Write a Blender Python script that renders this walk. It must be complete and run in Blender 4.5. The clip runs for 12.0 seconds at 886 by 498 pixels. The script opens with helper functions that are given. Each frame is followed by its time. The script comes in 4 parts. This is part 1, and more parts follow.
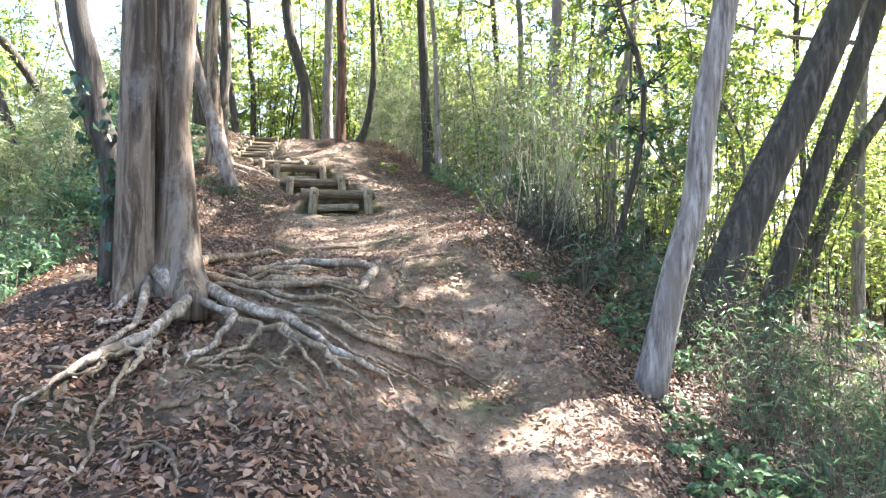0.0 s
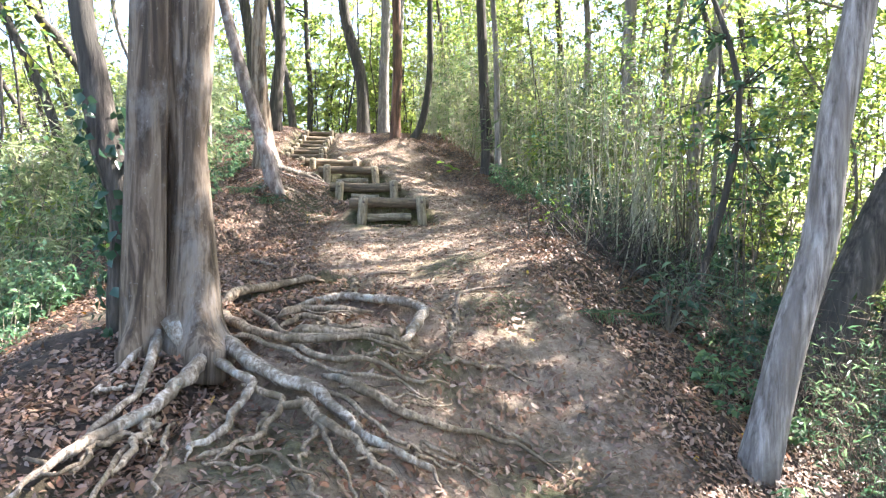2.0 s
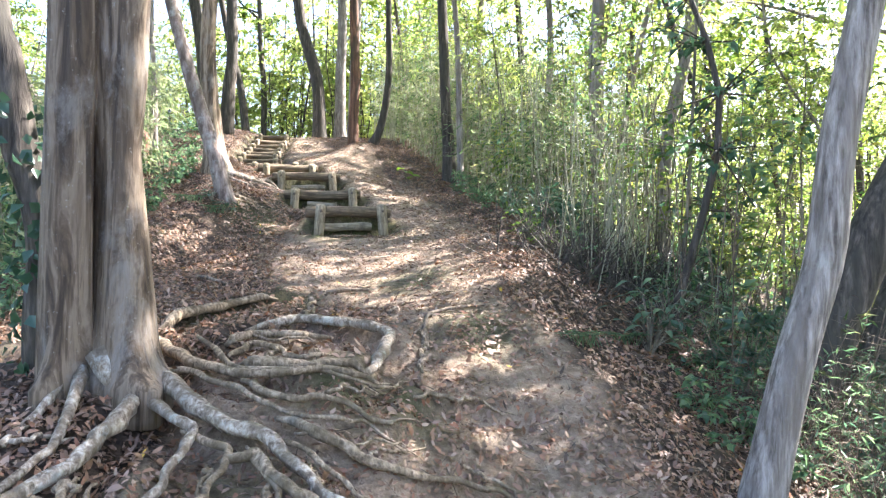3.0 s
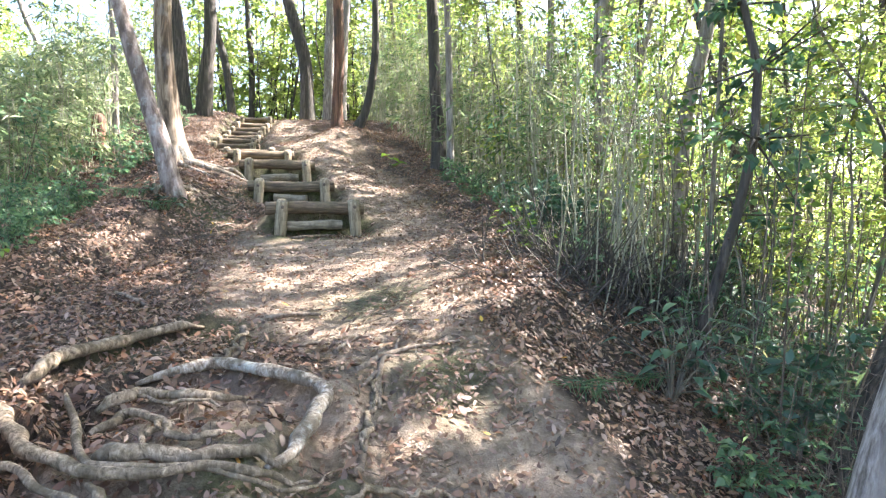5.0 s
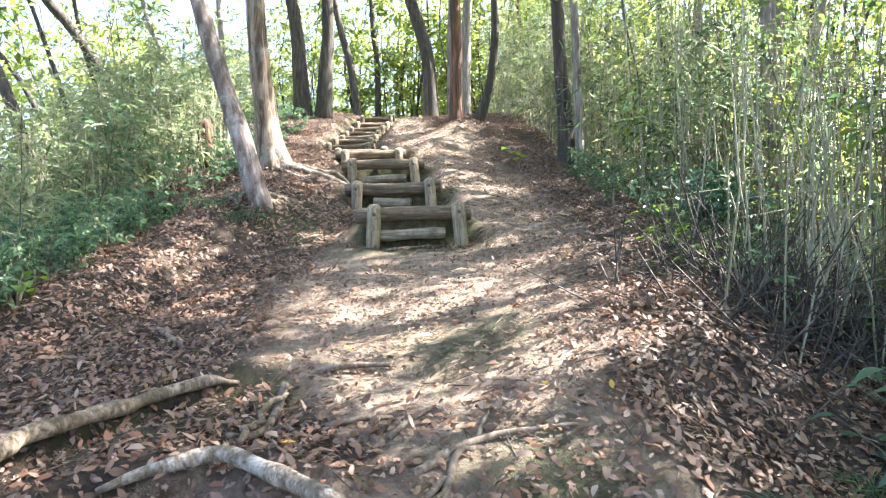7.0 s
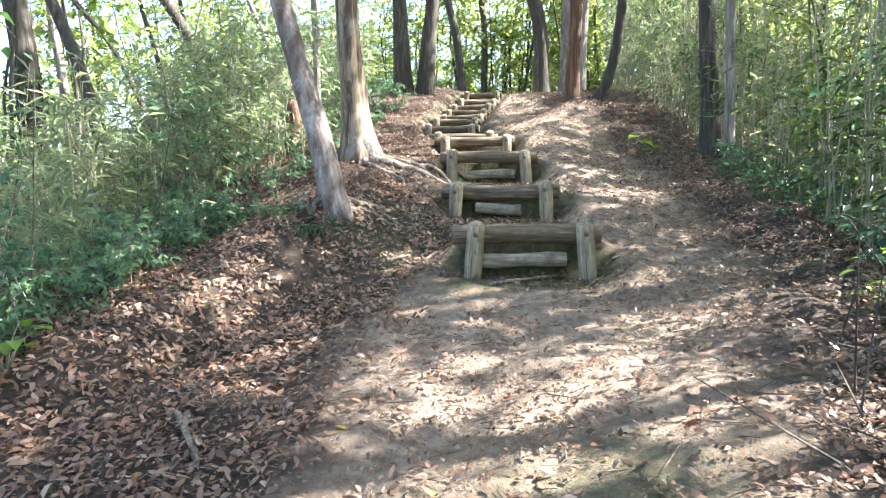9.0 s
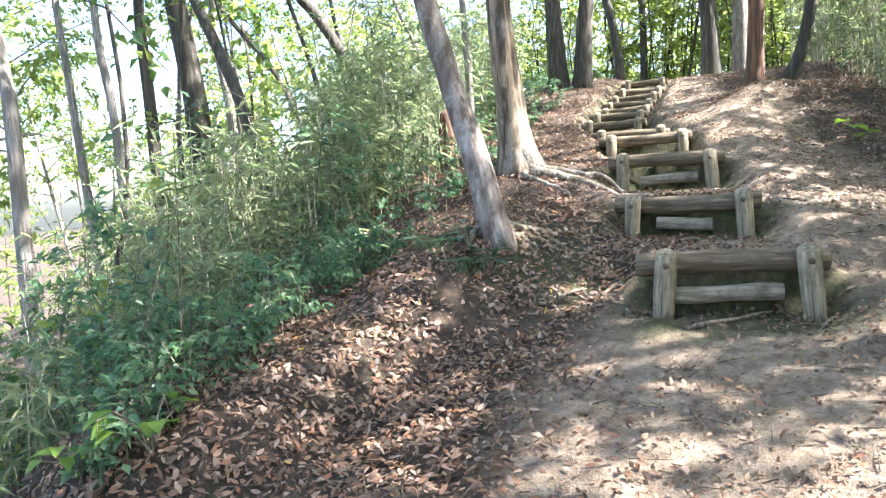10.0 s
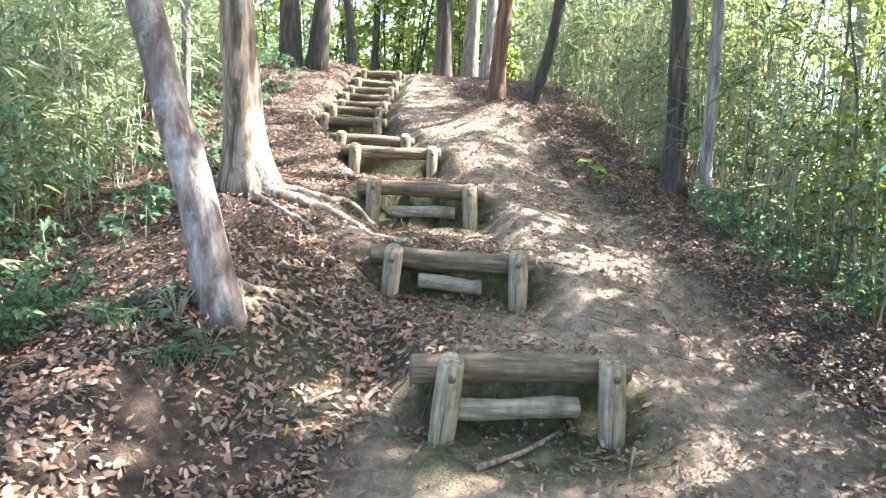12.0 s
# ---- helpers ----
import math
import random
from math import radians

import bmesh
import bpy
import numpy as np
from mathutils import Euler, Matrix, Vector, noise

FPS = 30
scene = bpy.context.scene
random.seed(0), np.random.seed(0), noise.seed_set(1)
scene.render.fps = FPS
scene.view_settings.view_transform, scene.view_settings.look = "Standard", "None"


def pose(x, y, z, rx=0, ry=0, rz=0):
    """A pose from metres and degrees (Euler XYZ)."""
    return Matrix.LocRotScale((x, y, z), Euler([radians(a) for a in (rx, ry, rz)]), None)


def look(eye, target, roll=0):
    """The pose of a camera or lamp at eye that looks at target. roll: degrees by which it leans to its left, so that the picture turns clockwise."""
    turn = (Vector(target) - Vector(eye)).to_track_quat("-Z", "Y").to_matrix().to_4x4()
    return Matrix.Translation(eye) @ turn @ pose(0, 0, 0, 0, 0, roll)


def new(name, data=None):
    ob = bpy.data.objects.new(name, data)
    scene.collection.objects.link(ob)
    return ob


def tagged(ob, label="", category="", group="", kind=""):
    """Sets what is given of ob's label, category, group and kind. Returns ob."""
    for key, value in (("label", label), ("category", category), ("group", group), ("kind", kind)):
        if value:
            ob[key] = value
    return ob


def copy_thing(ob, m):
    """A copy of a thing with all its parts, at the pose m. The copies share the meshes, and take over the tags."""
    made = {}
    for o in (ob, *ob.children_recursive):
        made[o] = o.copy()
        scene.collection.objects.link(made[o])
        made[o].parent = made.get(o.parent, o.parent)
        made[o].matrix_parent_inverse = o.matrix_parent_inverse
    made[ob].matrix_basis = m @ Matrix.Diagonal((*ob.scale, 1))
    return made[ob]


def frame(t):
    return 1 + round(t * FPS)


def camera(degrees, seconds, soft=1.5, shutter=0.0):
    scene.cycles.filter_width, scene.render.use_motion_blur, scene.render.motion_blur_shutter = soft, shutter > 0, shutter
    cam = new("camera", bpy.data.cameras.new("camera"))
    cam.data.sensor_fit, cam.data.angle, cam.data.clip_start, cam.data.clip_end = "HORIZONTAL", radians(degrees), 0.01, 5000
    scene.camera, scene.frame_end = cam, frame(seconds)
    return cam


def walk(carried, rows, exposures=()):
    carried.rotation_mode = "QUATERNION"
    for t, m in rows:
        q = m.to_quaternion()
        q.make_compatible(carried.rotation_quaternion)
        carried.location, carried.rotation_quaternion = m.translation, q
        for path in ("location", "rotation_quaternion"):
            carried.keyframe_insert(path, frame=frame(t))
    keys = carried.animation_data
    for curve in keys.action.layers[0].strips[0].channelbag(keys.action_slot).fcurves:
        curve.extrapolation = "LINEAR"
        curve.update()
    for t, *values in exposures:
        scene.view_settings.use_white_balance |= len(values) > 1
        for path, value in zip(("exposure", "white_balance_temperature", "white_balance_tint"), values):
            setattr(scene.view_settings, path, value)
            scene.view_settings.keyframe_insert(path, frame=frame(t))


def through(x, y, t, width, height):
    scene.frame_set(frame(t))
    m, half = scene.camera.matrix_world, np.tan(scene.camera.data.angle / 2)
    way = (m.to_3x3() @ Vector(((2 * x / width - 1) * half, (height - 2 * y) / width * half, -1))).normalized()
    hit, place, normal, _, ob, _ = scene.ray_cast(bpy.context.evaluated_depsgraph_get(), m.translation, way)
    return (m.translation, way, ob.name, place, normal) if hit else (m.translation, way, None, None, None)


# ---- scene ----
cam = camera(64.9, 12.0, 1.3)
METRES, EYE, TILT, LEAN, TURN = 6.4, 1.6, 0.0, 0.0, 0.0
ROWS = [
    (0.0, 0.0, 0.0, 0.0, -0.0, 0.0, -0.0),
    (0.5, -0.0042, 0.0046, 0.0037, -1.73, 0.94, -1.41),
    (1.0, -0.0021, 0.0235, -0.0003, 0.57, 2.31, 0.4),
    (1.5, 0.0007, 0.0745, 0.0174, 2.68, 1.41, -0.16),
    (2.0, -0.002, 0.106, 0.0479, 4.8, -1.22, -0.3),
    (2.5, -0.0075, 0.1346, 0.0547, 4.8, -1.67, -0.57),
    (3.0, -0.0169, 0.1647, 0.0574, 1.2, -0.8, -0.28),
    (5.0, 0.0086, 0.3161, 0.0838, 1.35, -2.31, -0.32),
    (5.5, 0.0198, 0.3625, 0.087, 2.0, -1.66, -1.01),
    (6.0, 0.0339, 0.4094, 0.0876, 6.07, 0.44, -0.35),
    (6.5, 0.0283, 0.4463, 0.0887, 10.17, -1.55, 0.71),
    (8.5, -0.0141, 0.6328, 0.1336, 16.3, -3.78, 0.08),
    (9.0, -0.0359, 0.6633, 0.142, 20.91, -4.86, -0.0),
    (9.5, -0.0647, 0.7038, 0.1466, 31.4, -3.48, 2.81),
    (10.0, -0.0819, 0.737, 0.1696, 33.52, -5.02, 3.34),
    (10.5, -0.1089, 0.7629, 0.1695, 30.82, -3.86, 2.22),
    (11.0, -0.1491, 0.7965, 0.1921, 19.64, -6.81, 0.26),
    (11.5, -0.1638, 0.8279, 0.2151, 13.97, -10.52, -0.92),
    (12.0, -0.1742, 0.8788, 0.2288, 10.52, -7.73, -3.32),
]
walk(cam, [(t, pose(0, 0, EYE, TILT, LEAN, TURN) @ pose(METRES * x, METRES * y, METRES * z, 90 + pitch, roll, yaw)) for t, x, y, z, yaw, pitch, roll in ROWS],
     exposures=[(0.0, 2.92, 6250, 15), (3.0, 2.97, 6200, 15), (6.5, 3.05, 6150, 14), (9.5, 2.9, 5950, 10), (12.0, 3.27, 6000, 13)])

# ---- light ----
SUN_AZIMUTH, SUN_HEIGHT = 62.0, 47.0          # degrees clockwise from ahead, degrees above the horizon
world = bpy.data.worlds.new("sky")
scene.world = world
world.use_nodes = True
wn = world.node_tree
sky = wn.nodes.new("ShaderNodeTexSky")
sky.sky_type, sky.sun_disc = "NISHITA", False
sky.sun_elevation, sky.sun_rotation = radians(SUN_HEIGHT), radians(SUN_AZIMUTH)
sky.air_density, sky.dust_density, sky.ozone_density = 1.0, 2.5, 1.0
wn.links.new(sky.outputs[0], wn.nodes["Background"].inputs["Color"])
wn.nodes["Background"].inputs["Strength"].default_value = 0.11
sun_data = bpy.data.lights.new("sun", "SUN")
sun_data.energy, sun_data.angle, sun_data.color = 5.0, radians(0.6), (1.0, 0.94, 0.85)
sun = new("sun", sun_data)
sa, sh = radians(SUN_AZIMUTH), radians(SUN_HEIGHT)
sun.matrix_world = look((0, 0, 30), (-math.sin(sa) * math.cos(sh), -math.cos(sa) * math.cos(sh), 30 - math.sin(sh)))

# ---- materials ----
def shader(name):
    m = bpy.data.materials.new(name)
    m.use_nodes = True
    nt = m.node_tree
    return m, nt, nt.nodes["Principled BSDF"], nt.nodes["Material Output"]


def node(nt, kind, **values):
    n = nt.nodes.new(kind)
    for key, value in values.items():
        n.inputs[key.replace("_", " ")].default_value = value
    return n


def ramp(nt, source, stops):
    n = nt.nodes.new("ShaderNodeValToRGB")
    e = n.color_ramp.elements
    while len(e) < len(stops):
        e.new(0.5)
    for k, (at, colour) in enumerate(stops):
        e[k].position, e[k].color = at, (*colour, 1)
    nt.links.new(source, n.inputs[0])
    return n.outputs[0]


def coords(nt, scale=(1, 1, 1)):
    g, mp = nt.nodes.new("ShaderNodeTexCoord"), nt.nodes.new("ShaderNodeMapping")
    mp.inputs["Scale"].default_value = scale
    nt.links.new(g.outputs["Object"], mp.inputs[0])
    return mp.outputs[0]


def fractal(nt, vector, scale, detail=6.0, rough=0.6, distort=0.0):
    n = node(nt, "ShaderNodeTexNoise", Scale=scale, Detail=detail, Roughness=rough, Distortion=distort)
    nt.links.new(vector, n.inputs["Vector"])
    return n.outputs["Fac"]


def blend(nt, factor, a, b, kind="MIX"):
    n = nt.nodes.new("ShaderNodeMix")
    n.data_type, n.blend_type = "RGBA", kind
    for value, socket in ((factor, n.inputs[0]), (a, n.inputs[6]), (b, n.inputs[7])):
        if isinstance(value, bpy.types.NodeSocket):
            nt.links.new(value, socket)
        elif isinstance(value, tuple):
            socket.default_value = (*value, 1)
        else:
            socket.default_value = value
    return n.outputs[2]


def bump(nt, p, height, strength, distance):
    n = node(nt, "ShaderNodeBump", Strength=strength, Distance=distance)
    nt.links.new(height, n.inputs["Height"])
    nt.links.new(n.outputs[0], p.inputs["Normal"])


def bark(name, light, mid, dark, stretch=0.16, scale=16.0, relief=0.012, stain=(0.05, 0.045, 0.035), lichen=0.0):
    """Bark with long upright ridges, broad stains and, where wished, pale lichen."""
    m, nt, p, out = shader(name)
    v, w = coords(nt, (1, 1, stretch)), coords(nt)
    ridge = fractal(nt, v, scale, 8, 0.65, 0.25)
    c = ramp(nt, ridge, ((0.36, dark), (0.5, mid), (0.64, light)))
    broad = ramp(nt, fractal(nt, coords(nt, (1, 1, 0.22)), 5.5, 5, 0.6, 0.8), ((0.45, (0, 0, 0)), (0.58, (1, 1, 1))))
    c = blend(nt, broad, c, blend(nt, 0.78, c, stain))
    if lichen:
        spot = ramp(nt, fractal(nt, w, 5.0, 7, 0.75), ((0.55, (0, 0, 0)), (0.66, (lichen,) * 3)))
        c = blend(nt, spot, c, (0.50, 0.52, 0.48))
    nt.links.new(c, p.inputs["Base Color"])
    p.inputs["Roughness"].default_value = 0.88
    bump(nt, p, ridge, 0.9, relief)
    return m


def leaf(name, colours, through=0.45, gloss=0.36):
    """Leaves that let light through, each one of its own tint."""
    m, nt, p, out = shader(name)
    island = nt.nodes.new("ShaderNodeNewGeometry").outputs["Random Per Island"]
    steps = [(k / max(1, len(colours) - 1), (c[0], c[1], c[2] * (1.3 if c[1] > c[0] else 1.0))) for k, c in enumerate(colours)]
    c = ramp(nt, island, steps)
    c = blend(nt, fractal(nt, coords(nt), 60.0, 3), blend(nt, 0.35, c, (0.02, 0.03, 0.01)), c)
    nt.links.new(c, p.inputs["Base Color"])
    p.inputs["Roughness"].default_value = gloss
    tr, mix = nt.nodes.new("ShaderNodeBsdfTranslucent"), nt.nodes.new("ShaderNodeMixShader")
    hsv = node(nt, "ShaderNodeHueSaturation", Saturation=1.1, Value=1.5)
    nt.links.new(c, hsv.inputs["Color"])
    nt.links.new(hsv.outputs[0], tr.inputs["Color"])
    mix.inputs[0].default_value = through
    nt.links.new(p.outputs[0], mix.inputs[1])
    nt.links.new(tr.outputs[0], mix.inputs[2])
    nt.links.new(mix.outputs[0], out.inputs["Surface"])
    return m


def soil():
    """Trodden sandy loam where feet pass, dark leaf mould beside it, moss in patches."""
    m, nt, p, out = shader("soil")
    v = coords(nt)
    wear = nt.nodes.new("ShaderNodeAttribute")
    wear.attribute_name = "wear"
    big, fine, grit = fractal(nt, v, 1.3, 6, 0.65, 0.5), fractal(nt, v, 14.0, 8, 0.7), fractal(nt, v, 120.0, 4, 0.7)
    trodden = ramp(nt, fine, ((0.3, (0.13, 0.09, 0.06)), (0.5, (0.28, 0.205, 0.145)), (0.7, (0.41, 0.32, 0.24))))
    mould = ramp(nt, fine, ((0.35, (0.022, 0.014, 0.009)), (0.52, (0.062, 0.040, 0.026)), (0.7, (0.13, 0.086, 0.058))))
    edge = nt.nodes.new("ShaderNodeMath")
    edge.operation = "MULTIPLY_ADD"
    edge.inputs[1].default_value, edge.inputs[2].default_value = 0.9, -0.45
    nt.links.new(big, edge.inputs[0])
    add = nt.nodes.new("ShaderNodeMath")
    nt.links.new(wear.outputs["Fac"], add.inputs[0])
    nt.links.new(edge.outputs[0], add.inputs[1])
    mask = ramp(nt, add.outputs[0], ((0.3, (0, 0, 0)), (0.65, (1, 1, 1))))
    c = blend(nt, mask, mould, trodden)
    moss = ramp(nt, fractal(nt, v, 2.3, 7, 0.7, 0.4), ((0.60, (0, 0, 0)), (0.72, (0.55, 0.55, 0.55))))
    c = blend(nt, moss, c, (0.085, 0.105, 0.04))
    # dark olive soil at the log steps and in the moss spots
    olive = nt.nodes.new("ShaderNodeAttribute")
    olive.attribute_name = "moss"
    olive_share = nt.nodes.new("ShaderNodeMath")
    olive_share.operation = "MULTIPLY"
    nt.links.new(olive.outputs["Fac"], olive_share.inputs[0])
    nt.links.new(ramp(nt, fractal(nt, v, 5.0, 6, 0.7, 0.4), ((0.30, (0.45, 0.45, 0.45)), (0.52, (1, 1, 1)))), olive_share.inputs[1])
    c = blend(nt, olive_share.outputs[0], c, ramp(nt, fine, ((0.35, (0.036, 0.033, 0.014)), (0.6, (0.085, 0.092, 0.03)))))
    c = blend(nt, 0.5, c, ramp(nt, grit, ((0.3, (0.35, 0.35, 0.35)), (0.7, (0.75, 0.75, 0.75)))), "OVERLAY")
    nt.links.new(c, p.inputs["Base Color"])
    p.inputs["Roughness"].default_value = 0.95
    bump(nt, p, blend(nt, 0.35, fine, grit), 1.0, 0.04)
    return m


def sawn_log(name, light, mid, dark, along=(0.08, 1, 1)):
    m, nt, p, out = shader(name)
    v, w = coords(nt, along), coords(nt)
    grain = fractal(nt, v, 45.0, 7, 0.65, 0.4)
    c = ramp(nt, grain, ((0.36, dark), (0.5, mid), (0.64, light)))
    dirt = ramp(nt, fractal(nt, w, 9.0, 5, 0.65), ((0.45, (0, 0, 0)), (0.68, (0.8, 0.8, 0.8))))
    c = blend(nt, dirt, c, (0.10, 0.08, 0.05))
    nt.links.new(c, p.inputs["Base Color"])
    p.inputs["Roughness"].default_value = 0.85
    bump(nt, p, grain, 0.6, 0.006)
    return m


def smooth_bark(name, tone=1.0):
    """Smooth hornbeam bark: long pale and brown bands, thin dark seams, grey lichen."""
    m, nt, p, out = shader(name)
    band = fractal(nt, coords(nt, (1, 1, 0.13)), 15.0, 6, 0.6, 0.7)
    seam = fractal(nt, coords(nt, (1, 1, 0.07)), 34.0, 6, 0.6, 0.3)
    c = ramp(nt, band, [(at, tuple(v * tone for v in rgb)) for at, rgb in ((0.38, (0.035, 0.023, 0.014)), (0.47, (0.09, 0.061, 0.038)), (0.56, (0.20, 0.152, 0.107)), (0.66, (0.13, 0.093, 0.062)))])
    c = blend(nt, ramp(nt, seam, ((0.33, (0.8, 0.8, 0.8)), (0.46, (0, 0, 0)))), c, (0.07, 0.048, 0.03))
    grey = ramp(nt, fractal(nt, coords(nt, (1, 1, 0.5)), 4.0, 7, 0.7, 0.5), ((0.52, (0, 0, 0)), (0.62, (0.55, 0.55, 0.55))))
    c = blend(nt, grey, c, (0.23, 0.21, 0.19))
    speck = ramp(nt, fractal(nt, coords(nt), 45.0, 5, 0.7), ((0.62, (0, 0, 0)), (0.70, (0.4, 0.4, 0.4))))
    c = blend(nt, speck, c, (0.40, 0.39, 0.36))
    nt.links.new(c, p.inputs["Base Color"])
    p.inputs["Roughness"].default_value = 0.8
    bump(nt, p, blend(nt, 0.5, band, seam), 0.7, 0.02)
    return m


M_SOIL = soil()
M_HORNBEAM = smooth_bark("smooth_fluted_bark")
M_BEIGE = smooth_bark("pale_fluted_bark", 1.7)
M_ROOT = bark("lichened_root_bark", (0.56, 0.50, 0.42), (0.31, 0.25, 0.19), (0.11, 0.08, 0.055), 0.6, 44.0, 0.016, (0.12, 0.093, 0.062), 0.7)
M_ROOT_TAN = bark("weathered_root_bark", (0.50, 0.395, 0.285), (0.30, 0.225, 0.15), (0.10, 0.071, 0.044), 0.6, 48.0, 0.016, (0.10, 0.074, 0.042), 0.15)
M_GREY = bark("grey_furrowed_bark", (0.47, 0.425, 0.39), (0.285, 0.25, 0.225), (0.10, 0.083, 0.07), 0.11, 38.0, 0.026, (0.19, 0.162, 0.14), 0.2)
M_PINK = bark("pinkish_smooth_bark", (0.46, 0.385, 0.345), (0.28, 0.215, 0.185), (0.11, 0.077, 0.06), 0.4, 18.0, 0.014, (0.085, 0.06, 0.044), 0.5)
M_DARK = bark("dark_bark", (0.155, 0.13, 0.105), (0.07, 0.057, 0.046), (0.022, 0.018, 0.014), 0.12, 26.0, 0.018)
M_RED = bark("red_stringy_bark", (0.30, 0.16, 0.10), (0.16, 0.075, 0.048), (0.06, 0.03, 0.02), 0.05, 34.0, 0.014)
M_STEM = bark("thin_stem_bark", (0.36, 0.32, 0.25), (0.22, 0.19, 0.14), (0.10, 0.085, 0.06), 0.3, 20.0, 0.002)
M_STICK = bark("dry_stick_bark", (0.33, 0.265, 0.20), (0.19, 0.14, 0.10), (0.075, 0.055, 0.037), 0.5, 40.0, 0.002)
M_CANE = leaf("bamboo_cane", ((0.26, 0.26, 0.17), (0.38, 0.35, 0.25), (0.22, 0.22, 0.13)), 0.0, 0.5)
M_CANOPY = leaf("canopy_leaf", ((0.06, 0.11, 0.025), (0.14, 0.22, 0.035), (0.24, 0.30, 0.045), (0.10, 0.16, 0.03)), 0.55)
M_SAPLING = leaf("sapling_leaf", ((0.05, 0.09, 0.03), (0.13, 0.22, 0.05), (0.27, 0.33, 0.065), (0.05, 0.10, 0.03), (0.34, 0.33, 0.08), (0.06, 0.13, 0.07), (0.16, 0.25, 0.05), (0.10, 0.17, 0.09)), 0.6)
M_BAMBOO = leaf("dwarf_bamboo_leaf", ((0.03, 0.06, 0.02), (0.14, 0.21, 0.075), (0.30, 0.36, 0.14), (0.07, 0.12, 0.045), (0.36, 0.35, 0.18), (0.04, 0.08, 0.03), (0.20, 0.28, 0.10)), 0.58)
# dwarf bamboo leaf again, the left slope's sunlight put into paler colours
M_BAMBOO_SUNLIT = leaf("sunlit_bamboo_leaf", ((0.10, 0.15, 0.06), (0.24, 0.30, 0.12), (0.38, 0.42, 0.19), (0.15, 0.21, 0.08), (0.46, 0.46, 0.25)), 0.6)
M_HERB = leaf("low_green_leaf", ((0.04, 0.09, 0.04), (0.14, 0.25, 0.10), (0.24, 0.34, 0.13), (0.07, 0.15, 0.07), (0.17, 0.27, 0.11)), 0.5)
M_IVY = leaf("dark_glossy_leaf", ((0.03, 0.075, 0.03), (0.07, 0.14, 0.065), (0.05, 0.11, 0.055)), 0.3, 0.3)
M_BRIGHT = leaf("bright_green_leaf", ((0.14, 0.26, 0.03), (0.20, 0.32, 0.045), (0.26, 0.34, 0.05)), 0.5)
M_FAR = leaf("far_leaf", ((0.16, 0.22, 0.055), (0.28, 0.35, 0.085), (0.42, 0.45, 0.13), (0.21, 0.28, 0.06)), 0.68)
M_LITTER = leaf("fallen_leaf", ((0.064, 0.035, 0.020), (0.218, 0.113, 0.064), (0.346, 0.211, 0.134), (0.115, 0.054, 0.032), (0.474, 0.339, 0.256), (0.256, 0.102, 0.051), (0.256, 0.141, 0.087), (0.070, 0.038, 0.026), (0.346, 0.224, 0.166), (0.141, 0.070, 0.044)), 0.12, 0.5)
M_GOLD = leaf("golden_fallen_leaf", ((0.50, 0.22, 0.04), (0.60, 0.40, 0.06), (0.42, 0.14, 0.03)), 0.2, 0.5)
M_POST = sawn_log("weathered_post_wood", (0.42, 0.345, 0.235), (0.28, 0.222, 0.145), (0.10, 0.078, 0.05), (1, 1, 0.08))
M_LOG = sawn_log("weathered_log_wood", (0.28, 0.205, 0.13), (0.15, 0.106, 0.066), (0.052, 0.036, 0.023))
M_PALE = sawn_log("pale_log_wood", (0.46, 0.39, 0.28), (0.35, 0.285, 0.20), (0.17, 0.135, 0.09))
M_BOLT, _nt, _p, _o = shader("rusty_bolt")
_p.inputs["Metallic"].default_value, _p.inputs["Roughness"].default_value = 0.7, 0.6
_nt.links.new(ramp(_nt, fractal(_nt, coords(_nt), 200.0), ((0.4, (0.10, 0.07, 0.05)), (0.65, (0.22, 0.18, 0.15)))), _p.inputs["Base Color"])


# ---- shape of the land ----
def prof(y, ys, zs):
    return np.interp(y, ys, zs)


def smooth(v, a, b):
    t = np.clip((v - a) / (b - a), 0, 1)
    return t * t * (3 - 2 * t)


# log steps: middle of the top log (x, y), its top height
STEP_X = [-1.23, -1.70, -2.14, -2.73, -3.18, -3.86, -4.01, -4.08, -4.20, -4.31, -4.40, -4.53]
STEP_Y = [8.31, 9.36, 10.48, 11.84, 12.75, 14.10, 14.75, 15.25, 15.80, 16.40, 17.00, 17.70]
STEP_Z = [2.30, 2.55, 2.86, 3.11, 3.22, 3.46, 3.62, 3.74, 3.88, 4.04, 4.21, 4.43]

STEP_TURN = [17.5, 5, 9, 17, 12, 8, 8, 10, 12, 12, 12, 12]


